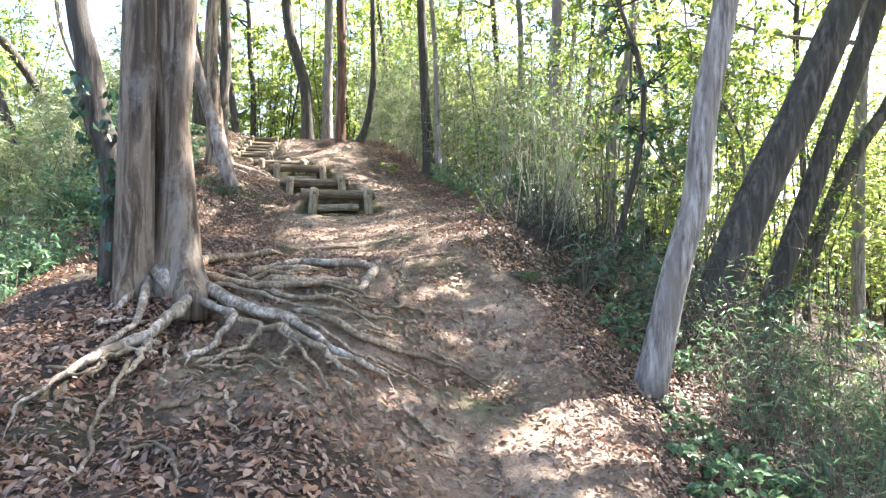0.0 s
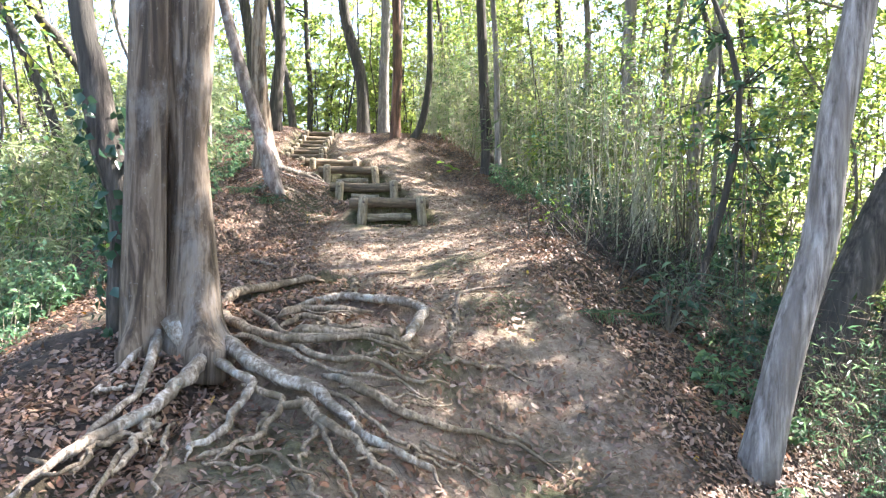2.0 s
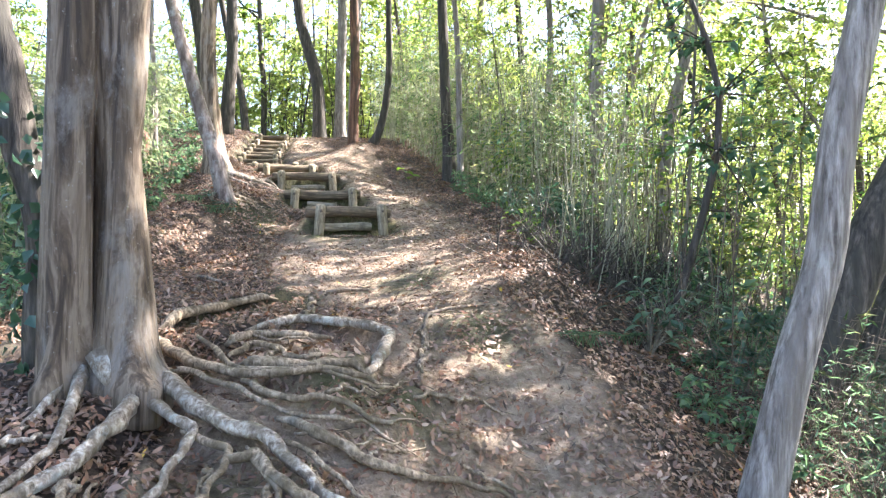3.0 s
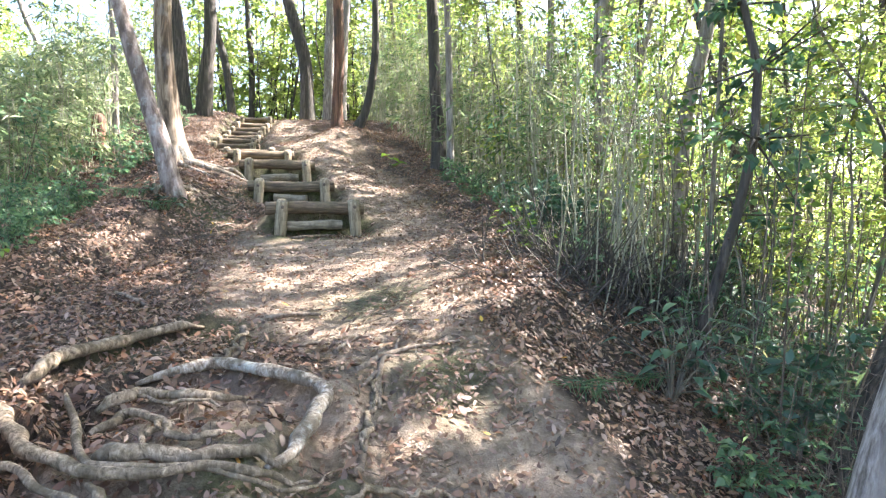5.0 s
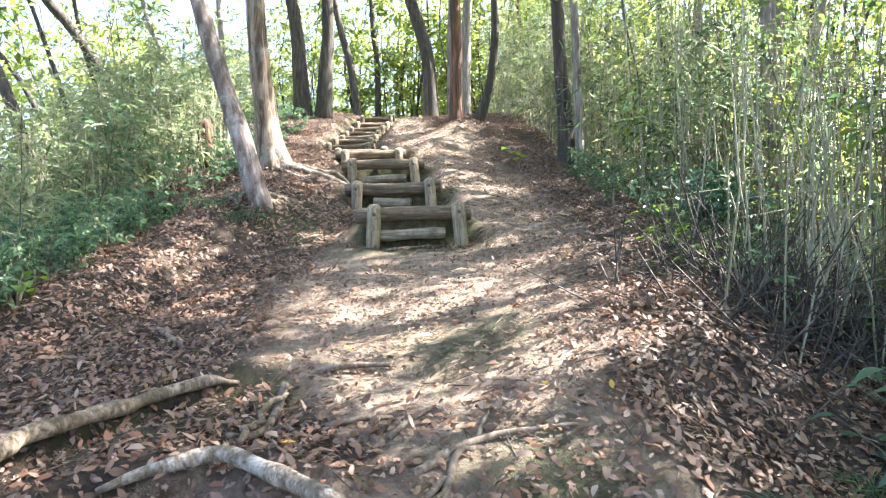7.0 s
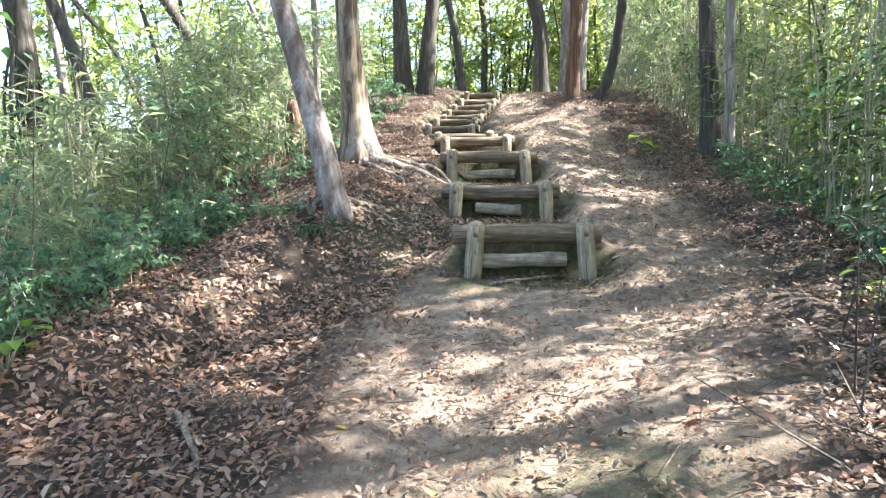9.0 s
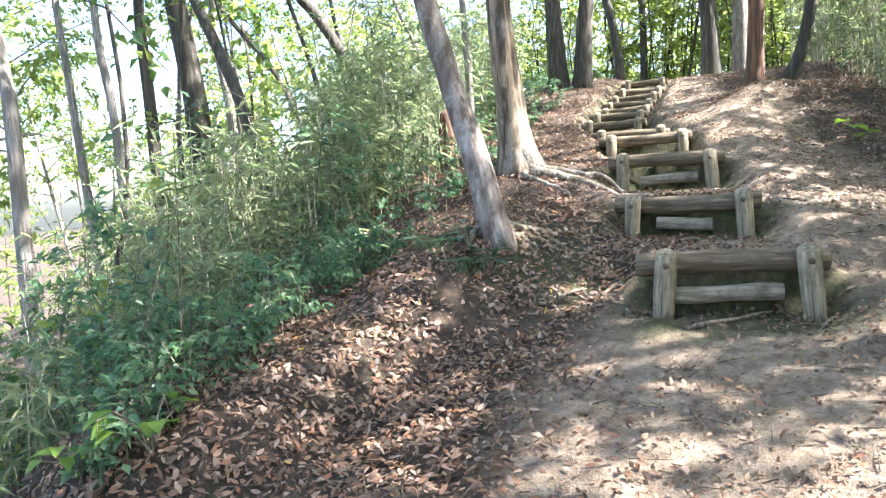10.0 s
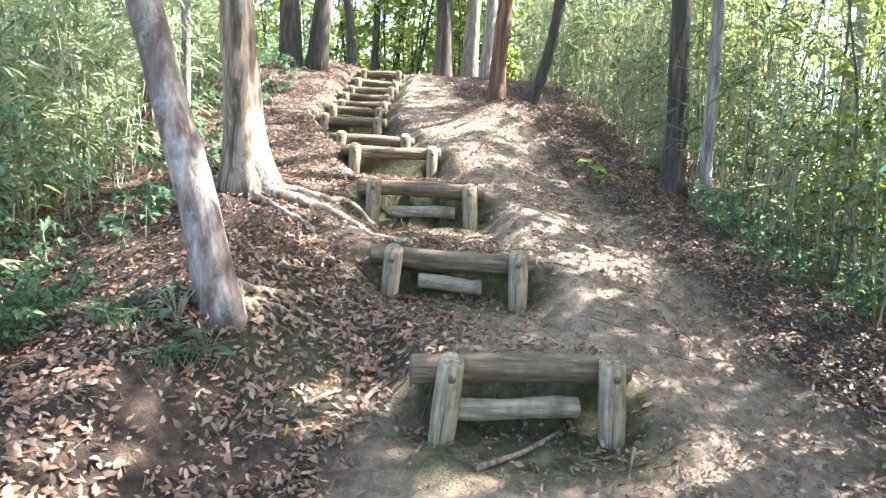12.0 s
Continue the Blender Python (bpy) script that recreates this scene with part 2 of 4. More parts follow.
def ground_base(x, y):
    """Height of the soil: a rooty mound beside a worn gully, banks falling away on both sides, treads behind the log steps."""
    x, y = np.asarray(x, float), np.asarray(y, float)
    left = prof(y, [-60, -8, 0, 2, 2.9, 3.5, 4, 4.7, 5.4, 6, 7, 7.8, 8.5, 9.4, 10.5, 12, 14, 17.7, 21, 30, 70],
                [-9, -1.2, .35, .8, 1.04, 1.22, 1.38, 1.47, 1.53, 1.62, 1.8, 1.93, 2.15, 2.45, 2.75, 3.08, 3.46, 4.36, 4.6, 3.4, -4])
    right = prof(y, [-60, -8, 0, 2.9, 3.85, 4.3, 4.82, 5.3, 5.8, 6.3, 7, 7.8, 8.4, 9, 9.8, 12, 14.7, 17.7, 21, 30, 70],
                 [-9, -1.4, .05, .6, .87, 1.08, 1.29, 1.58, 1.71, 1.8, 1.88, 2.0, 2.06, 2.2, 2.4, 2.88, 3.6, 4.36, 4.6, 3.4, -4])
    mid = prof(y, [-8, 5, 8, 12, 18, 21], [-.25, -.25, -.35, -1.6, -3.4, -3.9])
    w = smooth(x, mid - .45, mid + .5)
    z = left * (1 - w) + right * w
    z = z + .33 * np.exp(-((x + 2.72) / .5) ** 2 - ((y - 8.5) / .7) ** 2)
    z = z + .24 * np.exp(-((x + 3.25) / .6) ** 2 - ((y - 9.8) / .7) ** 2)
    z = z + .36 * np.exp(-((x + 1.85) / .55) ** 2 - ((y - 13.7) / 1.2) ** 2)
    z = z + .28 * np.exp(-((x + 6.2) / 1.7) ** 2 - ((y - 16.8) / 2.6) ** 2)
    z = z + .2 * smooth(-x, 2.3, 2.75) * smooth(y, 5.6, 6.4) * (1 - smooth(y, 7.6, 8.6))
    xr = prof(y, [0, 4.4, 5.5, 6.4, 9, 12, 16, 20], [.75, .65, .12, .5, .5, -.4, -1.2, -2])
    over = np.maximum(x - xr, 0)
    z = z - .40 * over * smooth(over, -.2, .5) + .14 * np.maximum(over - 9, 0)
    xl = prof(y, [0, 4, 6, 7.5, 10, 14, 20], [-1.6, -2.0, -2.9, -3.5, -4.4, -5.8, -7.5])
    under = np.maximum(xl - x, 0)
    z = z - .45 * under * smooth(under, -.2, 1.2) + .25 * np.maximum(under - 7, 0)
    # treads behind the logs
    sx = np.interp(y, STEP_Y, STEP_X)
    slant = np.tan(np.radians(np.interp(y, STEP_Y, STEP_TURN)))
    knots_y, knots_z, low = [7.4], [STEP_Z[0] - .36], STEP_Z[0] - .36
    for sy, sz in zip(STEP_Y, STEP_Z):
        low = max(low, sz - .31)
        knots_y += [sy + .02, sy + .085]
        knots_z += [low, sz - .03]
        low = sz - .03
    tread = np.interp(y - slant * (x - sx), knots_y + [20.0], knots_z + [4.6])
    inside = (1 - smooth(np.abs(x - sx), .36, .62)) * smooth(y, 7.7, 8.1) * (1 - smooth(y, 17.9, 19.0))
    return z * (1 - inside) + tread * inside


# roots of the big tree: thickness at its foot and end, way over the ground
ROOTS_A = [
    (0.045, 0.021, [(-1.40, 3.79), (-1.38, 3.56), (-1.44, 3.37), (-1.56, 3.11), (-1.64, 2.95)]),
    (0.024, 0.015, [(-1.38, 3.32), (-1.37, 3.19), (-1.35, 2.99)]),
    (0.018, 0.009, [(-1.40, 3.23), (-1.50, 3.11), (-1.50, 2.96)]),
    (0.030, 0.012, [(-1.40, 3.81), (-1.11, 3.61), (-1.07, 3.38), (-1.12, 3.16), (-1.15, 3.09)]),
    (0.021, 0.010, [(-1.12, 3.63), (-0.92, 3.46), (-0.91, 3.26), (-0.97, 3.15), (-1.07, 3.10)]),
    (0.027, 0.015, [(-0.92, 3.45), (-0.78, 3.42), (-0.61, 3.25), (-0.48, 3.21), (-0.39, 3.18)]),
    (0.045, 0.013, [(-1.38, 3.94), (-1.07, 3.68), (-0.82, 3.56), (-0.64, 3.37), (-0.46, 3.32), (-0.30, 3.33), (-0.23, 3.31)]),
    (0.036, 0.011, [(-1.57, 4.42), (-1.31, 4.17), (-1.07, 4.04), (-0.79, 4.03), (-0.54, 4.08), (-0.39, 4.19)]),
    (0.024, 0.010, [(-1.03, 4.01), (-0.85, 3.84), (-0.64, 3.82), (-0.45, 3.84), (-0.26, 4.01)]),
    (0.012, 0.007, [(-0.65, 3.84), (-0.57, 3.96), (-0.45, 4.01)]),
    (0.030, 0.008, [(-0.79, 3.72), (-0.57, 3.59), (-0.37, 3.59), (-0.10, 3.82), (0.14, 3.86), (0.28, 3.77)]),
    (0.026, 0.038, [(-1.25, 4.82), (-1.02, 5.01), (-0.66, 4.87), (-0.47, 4.69), (-0.47, 4.44), (-0.55, 4.18)]),
    (0.042, 0.027, [(-1.73, 4.80), (-1.69, 5.08), (-1.53, 5.50), (-1.31, 5.71)]),
    (0.011, 0.007, [(-1.28, 4.70), (-1.05, 4.58), (-0.79, 4.56)]),
    (0.016, 0.007, [(-0.31, 4.21), (-0.06, 4.38), (0.17, 4.40)]),
    (0.012, 0.007, [(-0.35, 3.44), (-0.16, 3.55), (-0.03, 3.58)]),
    (0.013, 0.008, [(-0.71, 3.32), (-0.72, 3.17), (-0.70, 3.02)]),
    (0.013, 0.008, [(-1.10, 3.11), (-0.97, 3.15), (-0.80, 3.09), (-0.63, 3.02)]),
    (0.011, 0.005, [(-0.48, 3.56), (-0.34, 3.72), (-0.23, 3.91)]),
    (0.007, 0.004, [(-0.63, 3.43), (-0.57, 3.37), (-0.52, 3.28)]),
    (0.011, 0.007, [(-0.55, 3.18), (-0.38, 3.35), (-0.31, 3.43)]),
    (0.013, 0.007, [(-1.75, 3.50), (-1.61, 3.54), (-1.49, 3.54)]),
    (0.012, 0.007, [(-1.36, 3.33), (-1.33, 3.22), (-1.31, 3.12)]),
    (0.018, 0.006, [(-1.28, 4.06), (-0.99, 3.87), (-0.67, 3.71), (-0.44, 3.76), (-0.26, 3.82)]),
    (0.021, 0.007, [(-1.46, 4.68), (-1.12, 4.13), (-0.80, 4.04), (-0.48, 4.08), (-0.36, 4.26)]),
    (0.018, 0.006, [(-1.10, 3.71), (-0.76, 3.56), (-0.51, 3.41), (-0.29, 3.44), (-0.01, 3.55)]),
    (0.012, 0.005, [(-0.72, 3.61), (-0.48, 3.63), (-0.26, 3.88)]),
    (0.015, 0.006, [(-0.87, 3.54), (-0.71, 3.30), (-0.56, 3.07), (-0.44, 2.94)]),
    (0.012, 0.005, [(-1.30, 3.31), (-1.19, 2.97), (-1.10, 2.80)]),
    (0.012, 0.005, [(-0.95, 3.41), (-0.92, 3.20)]),
    (0.012, 0.006, [(-1.73, 3.07), (-1.53, 2.97), (-1.49, 3.32)]),
    (0.012, 0.005, [(-0.08, 3.92), (0.11, 3.92), (0.30, 3.80)]),
    (0.011, 0.004, [(-0.39, 3.33), (-0.23, 3.44), (-0.01, 3.57)]),
    (0.012, 0.006, [(-1.10, 2.37), (-0.99, 2.42), (-0.79, 2.16)]),
    (0.012, 0.007, [(-0.89, 2.87), (-0.79, 2.59), (-0.74, 2.51)]),
    (0.013, 0.006, [(-1.10, 2.68), (-0.92, 2.80)]),
    (0.012, 0.005, [(-0.44, 3.12), (-0.39, 2.99), (-0.37, 2.84)]),
    (0.012, 0.005, [(-0.70, 3.02), (-0.57, 2.87), (-0.41, 2.75)]),
    (0.013, 0.006, [(-0.24, 3.20), (-0.06, 3.14), (0.07, 3.09)]),
    (0.010, 0.005, [(-1.08, 3.08), (-0.89, 3.03), (-0.74, 2.99)]),
    (0.014, 0.007, [(-1.40, 3.24), (-1.33, 2.76), (-1.22, 2.38), (-1.16, 2.13)]),
    (0.018, 0.007, [(-1.53, 3.46), (-1.60, 3.07), (-1.65, 2.80), (-1.59, 2.51)]),
    (0.030, 0.015, [(-1.26, 4.53), (-1.15, 4.65), (-0.89, 4.59), (-0.76, 4.67)]),
    (0.024, 0.012, [(-1.18, 4.33), (-1.09, 4.44), (-0.89, 4.30), (-0.69, 4.33)]),
    (0.039, 0.021, [(-1.11, 4.12), (-0.81, 4.13), (-0.49, 4.20)]),
    (0.018, 0.009, [(-1.01, 5.16), (-1.03, 5.37), (-1.04, 5.66)]),
    (0.018, 0.007, [(-0.99, 4.24), (-0.96, 4.36), (-0.93, 4.42)]),
    (0.018, 0.007, [(-0.28, 4.47), (-0.29, 4.71), (-0.29, 5.05)]),
]


def root_line(points, count):
    p = np.array(points, float)
    u = np.linspace(0, len(p) - 1, count)
    return np.column_stack([np.interp(u, np.arange(len(p)), p[:, k]) for k in (0, 1)])


def ground_z(x, y):
    """The soil with the hollows that rain has washed out below the roots."""
    x, y = np.asarray(x, float), np.asarray(y, float)
    z = np.array(ground_base(x, y))
    near = (x > -2.2) & (x < .8) & (y > 1.8) & (y < 6.2)
    if not near.any():
        return z
    a, b = x[near], y[near]
    cut, fill = np.zeros(a.shape), np.zeros(a.shape)
    for ra, rb, pts in ROOTS_A:
        line = root_line(pts, 6 * len(pts))
        for k, (px, py) in enumerate(line):
            r = ra + (rb - ra) * k / len(line)
            d2 = (a - px - .02 - .4 * r) ** 2 + (b - py + .05 + 1.1 * r) ** 2
            b2 = (a - px) ** 2 + (b - py - .05 - .9 * r) ** 2
            fill = np.maximum(fill, 1.0 * r * np.exp(-b2 / (.05 + r) ** 2))
            cut = np.maximum(cut, 1.5 * r ** .75 * np.exp(-(d2 / (.065 + r * .9) ** 2) ** 1.4))
    cut = np.maximum(cut, .15 * np.exp(-((a + .70) / .22) ** 2 - ((b - 4.68) / .14) ** 2))
    z[near] += np.where(cut > fill, 0, fill) - cut
    return z

# ---- building helpers ----
rng = np.random.default_rng(7)


def mesh_of(name, verts, faces, smooth_faces=True):
    me = bpy.data.meshes.new(name)
    me.from_pydata([tuple(v) for v in verts], [], faces)
    if smooth_faces:
        me.polygons.foreach_set("use_smooth", [True] * len(me.polygons))
    return me


def tri_mesh(name, verts, tris):
    """A mesh from arrays of corners and triangles."""
    me = bpy.data.meshes.new(name)
    verts, tris = np.asarray(verts, np.float32), np.asarray(tris, np.int32)
    me.vertices.add(len(verts))
    me.vertices.foreach_set("co", verts.ravel())
    me.loops.add(tris.size)
    me.loops.foreach_set("vertex_index", tris.ravel())
    me.polygons.add(len(tris))
    me.polygons.foreach_set("loop_start", np.arange(0, tris.size, 3, dtype=np.int32))
    me.update(calc_edges=True)
    return me


def part(name, me, material, parent=None, label=""):
    ob = new(name, me)
    if not me.materials:
        me.materials.append(material)
    if parent:
        ob.parent = parent
    return tagged(ob, label=label)


def spline(points, count):
    """A smooth line through the points."""
    p = np.array(points, float)
    if len(p) == 2:
        return p[0] + np.linspace(0, 1, count)[:, None] * (p[1] - p[0])
    q = np.vstack([2 * p[0] - p[1], p, 2 * p[-1] - p[-2]])
    u = np.linspace(0, len(p) - 1 - 1e-6, count)
    k, f = u.astype(int), (u % 1)[:, None]
    a, b, c, d = q[k], q[k + 1], q[k + 2], q[k + 3]
    return .5 * (2 * b + (c - a) * f + (2 * a - 5 * b + 4 * c - d) * f ** 2 + (3 * b - a - 3 * c + d) * f ** 3)


def tube(path, radii, sides=12, lumps=0.0, flutes=0.0, seed=0):
    """A tapered, lumpy tube along a path, closed at both ends. flutes: depth of long upright furrows near its foot."""
    path, radii = np.asarray(path, float), np.asarray(radii, float)
    way = np.gradient(path, axis=0)
    way /= np.linalg.norm(way, axis=1)[:, None] + 1e-9
    side = np.cross(way, [0.31, 0.17, 0.93] if abs(way[0][2]) < .8 else [1.0, 0.2, 0.0])
    side /= np.linalg.norm(side, axis=1)[:, None] + 1e-9
    up = np.cross(way, side)
    verts, faces, n = [], [], len(path)
    for i in range(n):
        for j in range(sides):
            a = 2 * math.pi * j / sides
            r = radii[i]
            if lumps:
                r *= 1 + lumps * noise.noise(Vector((math.cos(a) * 1.3 + seed * 7.1, math.sin(a) * 1.3, i * 8.0 / n + seed)))
            if flutes:
                depth = flutes
                r *= 1 + depth * (math.sin(3 * a + seed + i * .06) * .6 + math.sin(5 * a + seed * 2 - i * .04) * .4) * (1.0 if i < n * .25 else .45)
            verts.append(path[i] + r * (math.cos(a) * side[i] + math.sin(a) * up[i]))
    for i in range(n - 1):
        for j in range(sides):
            k = (j + 1) % sides
            faces.append((i * sides + j, i * sides + k, (i + 1) * sides + k, (i + 1) * sides + j))
    faces.append(tuple(range(sides))[::-1])
    faces.append(tuple((n - 1) * sides + j for j in range(sides)))
    return verts, faces


def tube_mesh(name, path, radii, sides=12, lumps=0.0, flutes=0.0, seed=0):
    return mesh_of(name, *tube(path, radii, sides, lumps, flutes, seed))


def unit(v):
    return v / (np.linalg.norm(v, axis=-1, keepdims=True) + 1e-9)


def leaf_arrays(at, way, normal, length, width, fold=0.25):
    """Pointed leaves folded along the midrib, two triangles each."""
    way = unit(way)
    side = unit(np.cross(normal, way))
    up = np.cross(way, side)
    length, width = np.asarray(length)[:, None], np.asarray(width)[:, None]
    mid = at + way * length * .45
    tip = at + way * length - up * length * .12
    lift = up * width * fold
    v = np.stack([at, mid + side * width * .5 + lift, tip, mid - side * width * .5 + lift], 1).reshape(-1, 3)
    k = np.arange(len(at))[:, None] * 4
    t = np.concatenate([k + [[0, 2, 1]], k + [[0, 3, 2]]], 1).reshape(-1, 3)
    return v, t


def sprays(roots, ways, reach, count, length, width, r, droop=0.35, spread=0.9):
    """Twigs that leave from the roots, and count leaves along each of them."""
    n = len(roots)
    s = r.uniform(.2, 1, (n, count))
    along = roots[:, None] + ways[:, None] * (s * reach[:, None])[..., None]
    along = along + r.normal(0, .06, (n, count, 3)) * reach[:, None, None]
    along[..., 2] -= droop * .5 * (s ** 2) * reach[:, None]
    d = unit(ways[:, None] * .8 + r.normal(0, spread, (n, count, 3)) * [1, 1, .6]) - np.array([0, 0, droop])
    nm = unit(r.normal(0, .45, (n, count, 3)) + [0, 0, 1])
    k = n * count
    size = r.uniform(.65, 1.25, k)
    return leaf_arrays(along.reshape(k, 3), d.reshape(k, 3), nm.reshape(k, 3), length * size, width * size)


def rods(a, b, ra, rb):
    """Thin three-sided rods from the points a to the points b."""
    w = unit(b - a)
    s = unit(np.cross(w, np.array([.3, .8, .5])))
    u = np.cross(w, s)
    rings = []
    for p, rad in ((a, ra), (b, rb)):
        rad = np.asarray(rad).reshape(-1, 1) * np.ones((len(a), 1))
        for k in range(3):
            c, q = math.cos(k * 2.094), math.sin(k * 2.094)
            rings.append(p + rad * (c * s + q * u))
    v = np.stack(rings, 1).reshape(-1, 3)
    base = np.arange(len(a))[:, None] * 6
    t = np.concatenate([base + [[k, (k + 1) % 3, 3 + (k + 1) % 3]] for k in range(3)] + [base + [[k, 3 + (k + 1) % 3, 3 + k]] for k in range(3)], 1).reshape(-1, 3)
    return v, t


def joined(pairs):
    vs, ts, n = [], [], 0
    for v, t in pairs:
        vs.append(v)
        ts.append(t + n)
        n += len(v)
    return np.concatenate(vs), np.concatenate(ts)


def curled_arrays(at, way, normal, length, width, curl, cup):
    """Broad dry leaves, bent along their length and cupped across, four triangles each."""
    way = unit(way)
    side = unit(np.cross(normal, way))
    up = np.cross(way, side)
    length, width, curl, cup = (np.asarray(a)[:, None] for a in (length, width, curl, cup))
    rows = [at]
    for f, w in ((.32, .46), (.70, .40)):
        mid = at + way * length * f + up * length * curl * 4 * f * (1 - f)
        for s in (1, -1):
            rows.append(mid + side * s * width * w + up * width * cup)
    rows.append(at + way * length + up * length * curl * .3)
    v = np.stack(rows, 1).reshape(-1, 3)
    k = np.arange(len(at))[:, None] * 6
    t = np.concatenate([k + [[0, 2, 1]], k + [[1, 2, 4]], k + [[1, 4, 3]], k + [[3, 4, 5]]], 1).reshape(-1, 3)
    return v, t


def gz(x, y):
    return float(ground_z(x, y))

# ---- ground ----
def steps_of(a, b, n):
    return np.linspace(a, b, n, endpoint=False)


def path_wear(x, y):
    """How bare the soil is trodden: 1 on the line of feet, 0 under the leaves."""
    middle = np.interp(y, [-5, 0, 2.5, 3.8, 4.8, 5.6, 6.5, 7.6, 8.4, 9.4, 11, 13, 15, 18, 22], [.2, .25, .35, .38, .22, -.45, -.8, -1.0, -.8, -.95, -1.45, -2.2, -3.2, -4.2, -4.6])
    half = np.interp(y, [0, 3, 4.8, 6, 7.5, 9, 12, 18], [.5, .62, .42, .85, 1.1, .82, .75, .65])
    w = 1 - smooth(np.abs(x - middle), half * .15, half * 1.55)
    mound = .85 * (1 - smooth(np.abs(x + .6), .4, .9)) * smooth(y, 2.4, 3.0) * (1 - smooth(y, 4.6, 5.4))
    return np.maximum(w, mound)


def olive_soil(x, y):
    """Where the soil turns dark olive: before and under the log steps, and in spots of moss on the washed faces among
    the roots.
    """
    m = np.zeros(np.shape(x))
    # a dark olive band before each log step, reaching in under its log
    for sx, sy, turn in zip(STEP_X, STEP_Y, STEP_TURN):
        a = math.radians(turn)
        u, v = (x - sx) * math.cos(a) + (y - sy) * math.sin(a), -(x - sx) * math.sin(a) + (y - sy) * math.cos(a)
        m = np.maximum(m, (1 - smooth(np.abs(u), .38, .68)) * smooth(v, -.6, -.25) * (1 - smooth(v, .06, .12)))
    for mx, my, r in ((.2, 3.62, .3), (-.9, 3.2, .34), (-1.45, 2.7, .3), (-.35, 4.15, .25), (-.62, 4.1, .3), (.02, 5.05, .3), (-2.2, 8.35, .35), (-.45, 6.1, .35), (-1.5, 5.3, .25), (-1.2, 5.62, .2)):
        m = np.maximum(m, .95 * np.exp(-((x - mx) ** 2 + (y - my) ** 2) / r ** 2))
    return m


def build_ground():
    xs = np.concatenate([-np.geomspace(400, 12, 26), steps_of(-12, -4.6, 40), steps_of(-4.6, 2.2, 165), steps_of(2.2, 12, 50), np.geomspace(12, 400, 26)])
    ys = np.concatenate([-np.geomspace(300, 6, 20), steps_of(-6, 1, 30), steps_of(1, 13, 290), steps_of(13, 20, 90), steps_of(20, 30, 30), np.geomspace(30, 500, 26)])
    X, Y = np.meshgrid(xs, ys)
    Z = np.maximum(ground_z(X, Y), -9.0)
    near = np.exp(-(np.maximum(np.hypot(X + 1, Y - 8) - 9, 0) / 4) ** 2)
    rough = np.array([[noise.fractal(Vector((a * 1.6, b * 1.6, 0)), 0.9, 2.1, 4) for a in xs] for b in ys])
    small = np.array([[noise.noise(Vector((a * 9, b * 9, 3))) for a in xs] for b in ys])
    clods = np.array([[noise.fractal(Vector((a * 3.7, b * 3.7, 8)), 0.8, 2.2, 3) for a in xs] for b in ys])
    wear = path_wear(X, Y)
    Z = Z + near * (.028 * rough + .016 * clods + (.012 - .004 * wear) * small) + (1 - near) * .25 * rough
    n, m = len(xs), len(ys)
    verts = np.stack([X, Y, Z], -1).reshape(-1, 3)
    i = (np.arange(m - 1)[:, None] * n + np.arange(n - 1)).ravel()
    tris = np.concatenate([np.stack([i, i + 1, i + n + 1], 1), np.stack([i, i + n + 1, i + n], 1)])
    me = tri_mesh("ground", verts, tris)
    me.polygons.foreach_set("use_smooth", [True] * len(me.polygons))
    a = me.attributes.new("wear", "FLOAT", "POINT")
    a.data.foreach_set("value", wear.ravel().astype(np.float32))
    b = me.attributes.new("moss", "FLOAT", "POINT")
    b.data.foreach_set("value", olive_soil(X, Y).ravel().astype(np.float32))
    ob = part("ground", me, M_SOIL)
    return tagged(ob, "trodden sandy forest path with dark leaf mould banks", "ground", kind="structure")


ground = build_ground()


# ---- log steps ----
def log_shape(length, radius, seed, sides=16, rings=14):
    u = np.linspace(-.5, .5, rings)
    path = np.stack([u * length, .010 * np.sin(u * 5 + seed), .008 * np.cos(u * 4 + seed)], 1)
    radii = np.full(rings, radius) * (1 + .04 * np.sin(u * 9 + seed))
    path = np.vstack([path[:1] - [.006, 0, 0], path, path[-1:] + [.006, 0, 0]])
    radii = np.concatenate([[radius * .88], radii, [radius * .88]])
    return tube(path, radii, sides, .10, 0, seed)


def post_shape(height, radius, seed):
    """A round stake with a flattened back, a chamfered head and a pointed foot."""
    path = np.array([[0, 0, -.16], [0, 0, 0], [0, 0, height * .4], [0, 0, height - .014], [0, 0, height]])
    radii = np.array([radius * .55, radius * .95, radius, radius * .99, radius * .82])
    verts, faces = tube(path, radii, 14, .09, 0, seed)
    for v in verts[-28:]:
        v[2] += .38 * v[1]
    return verts, faces


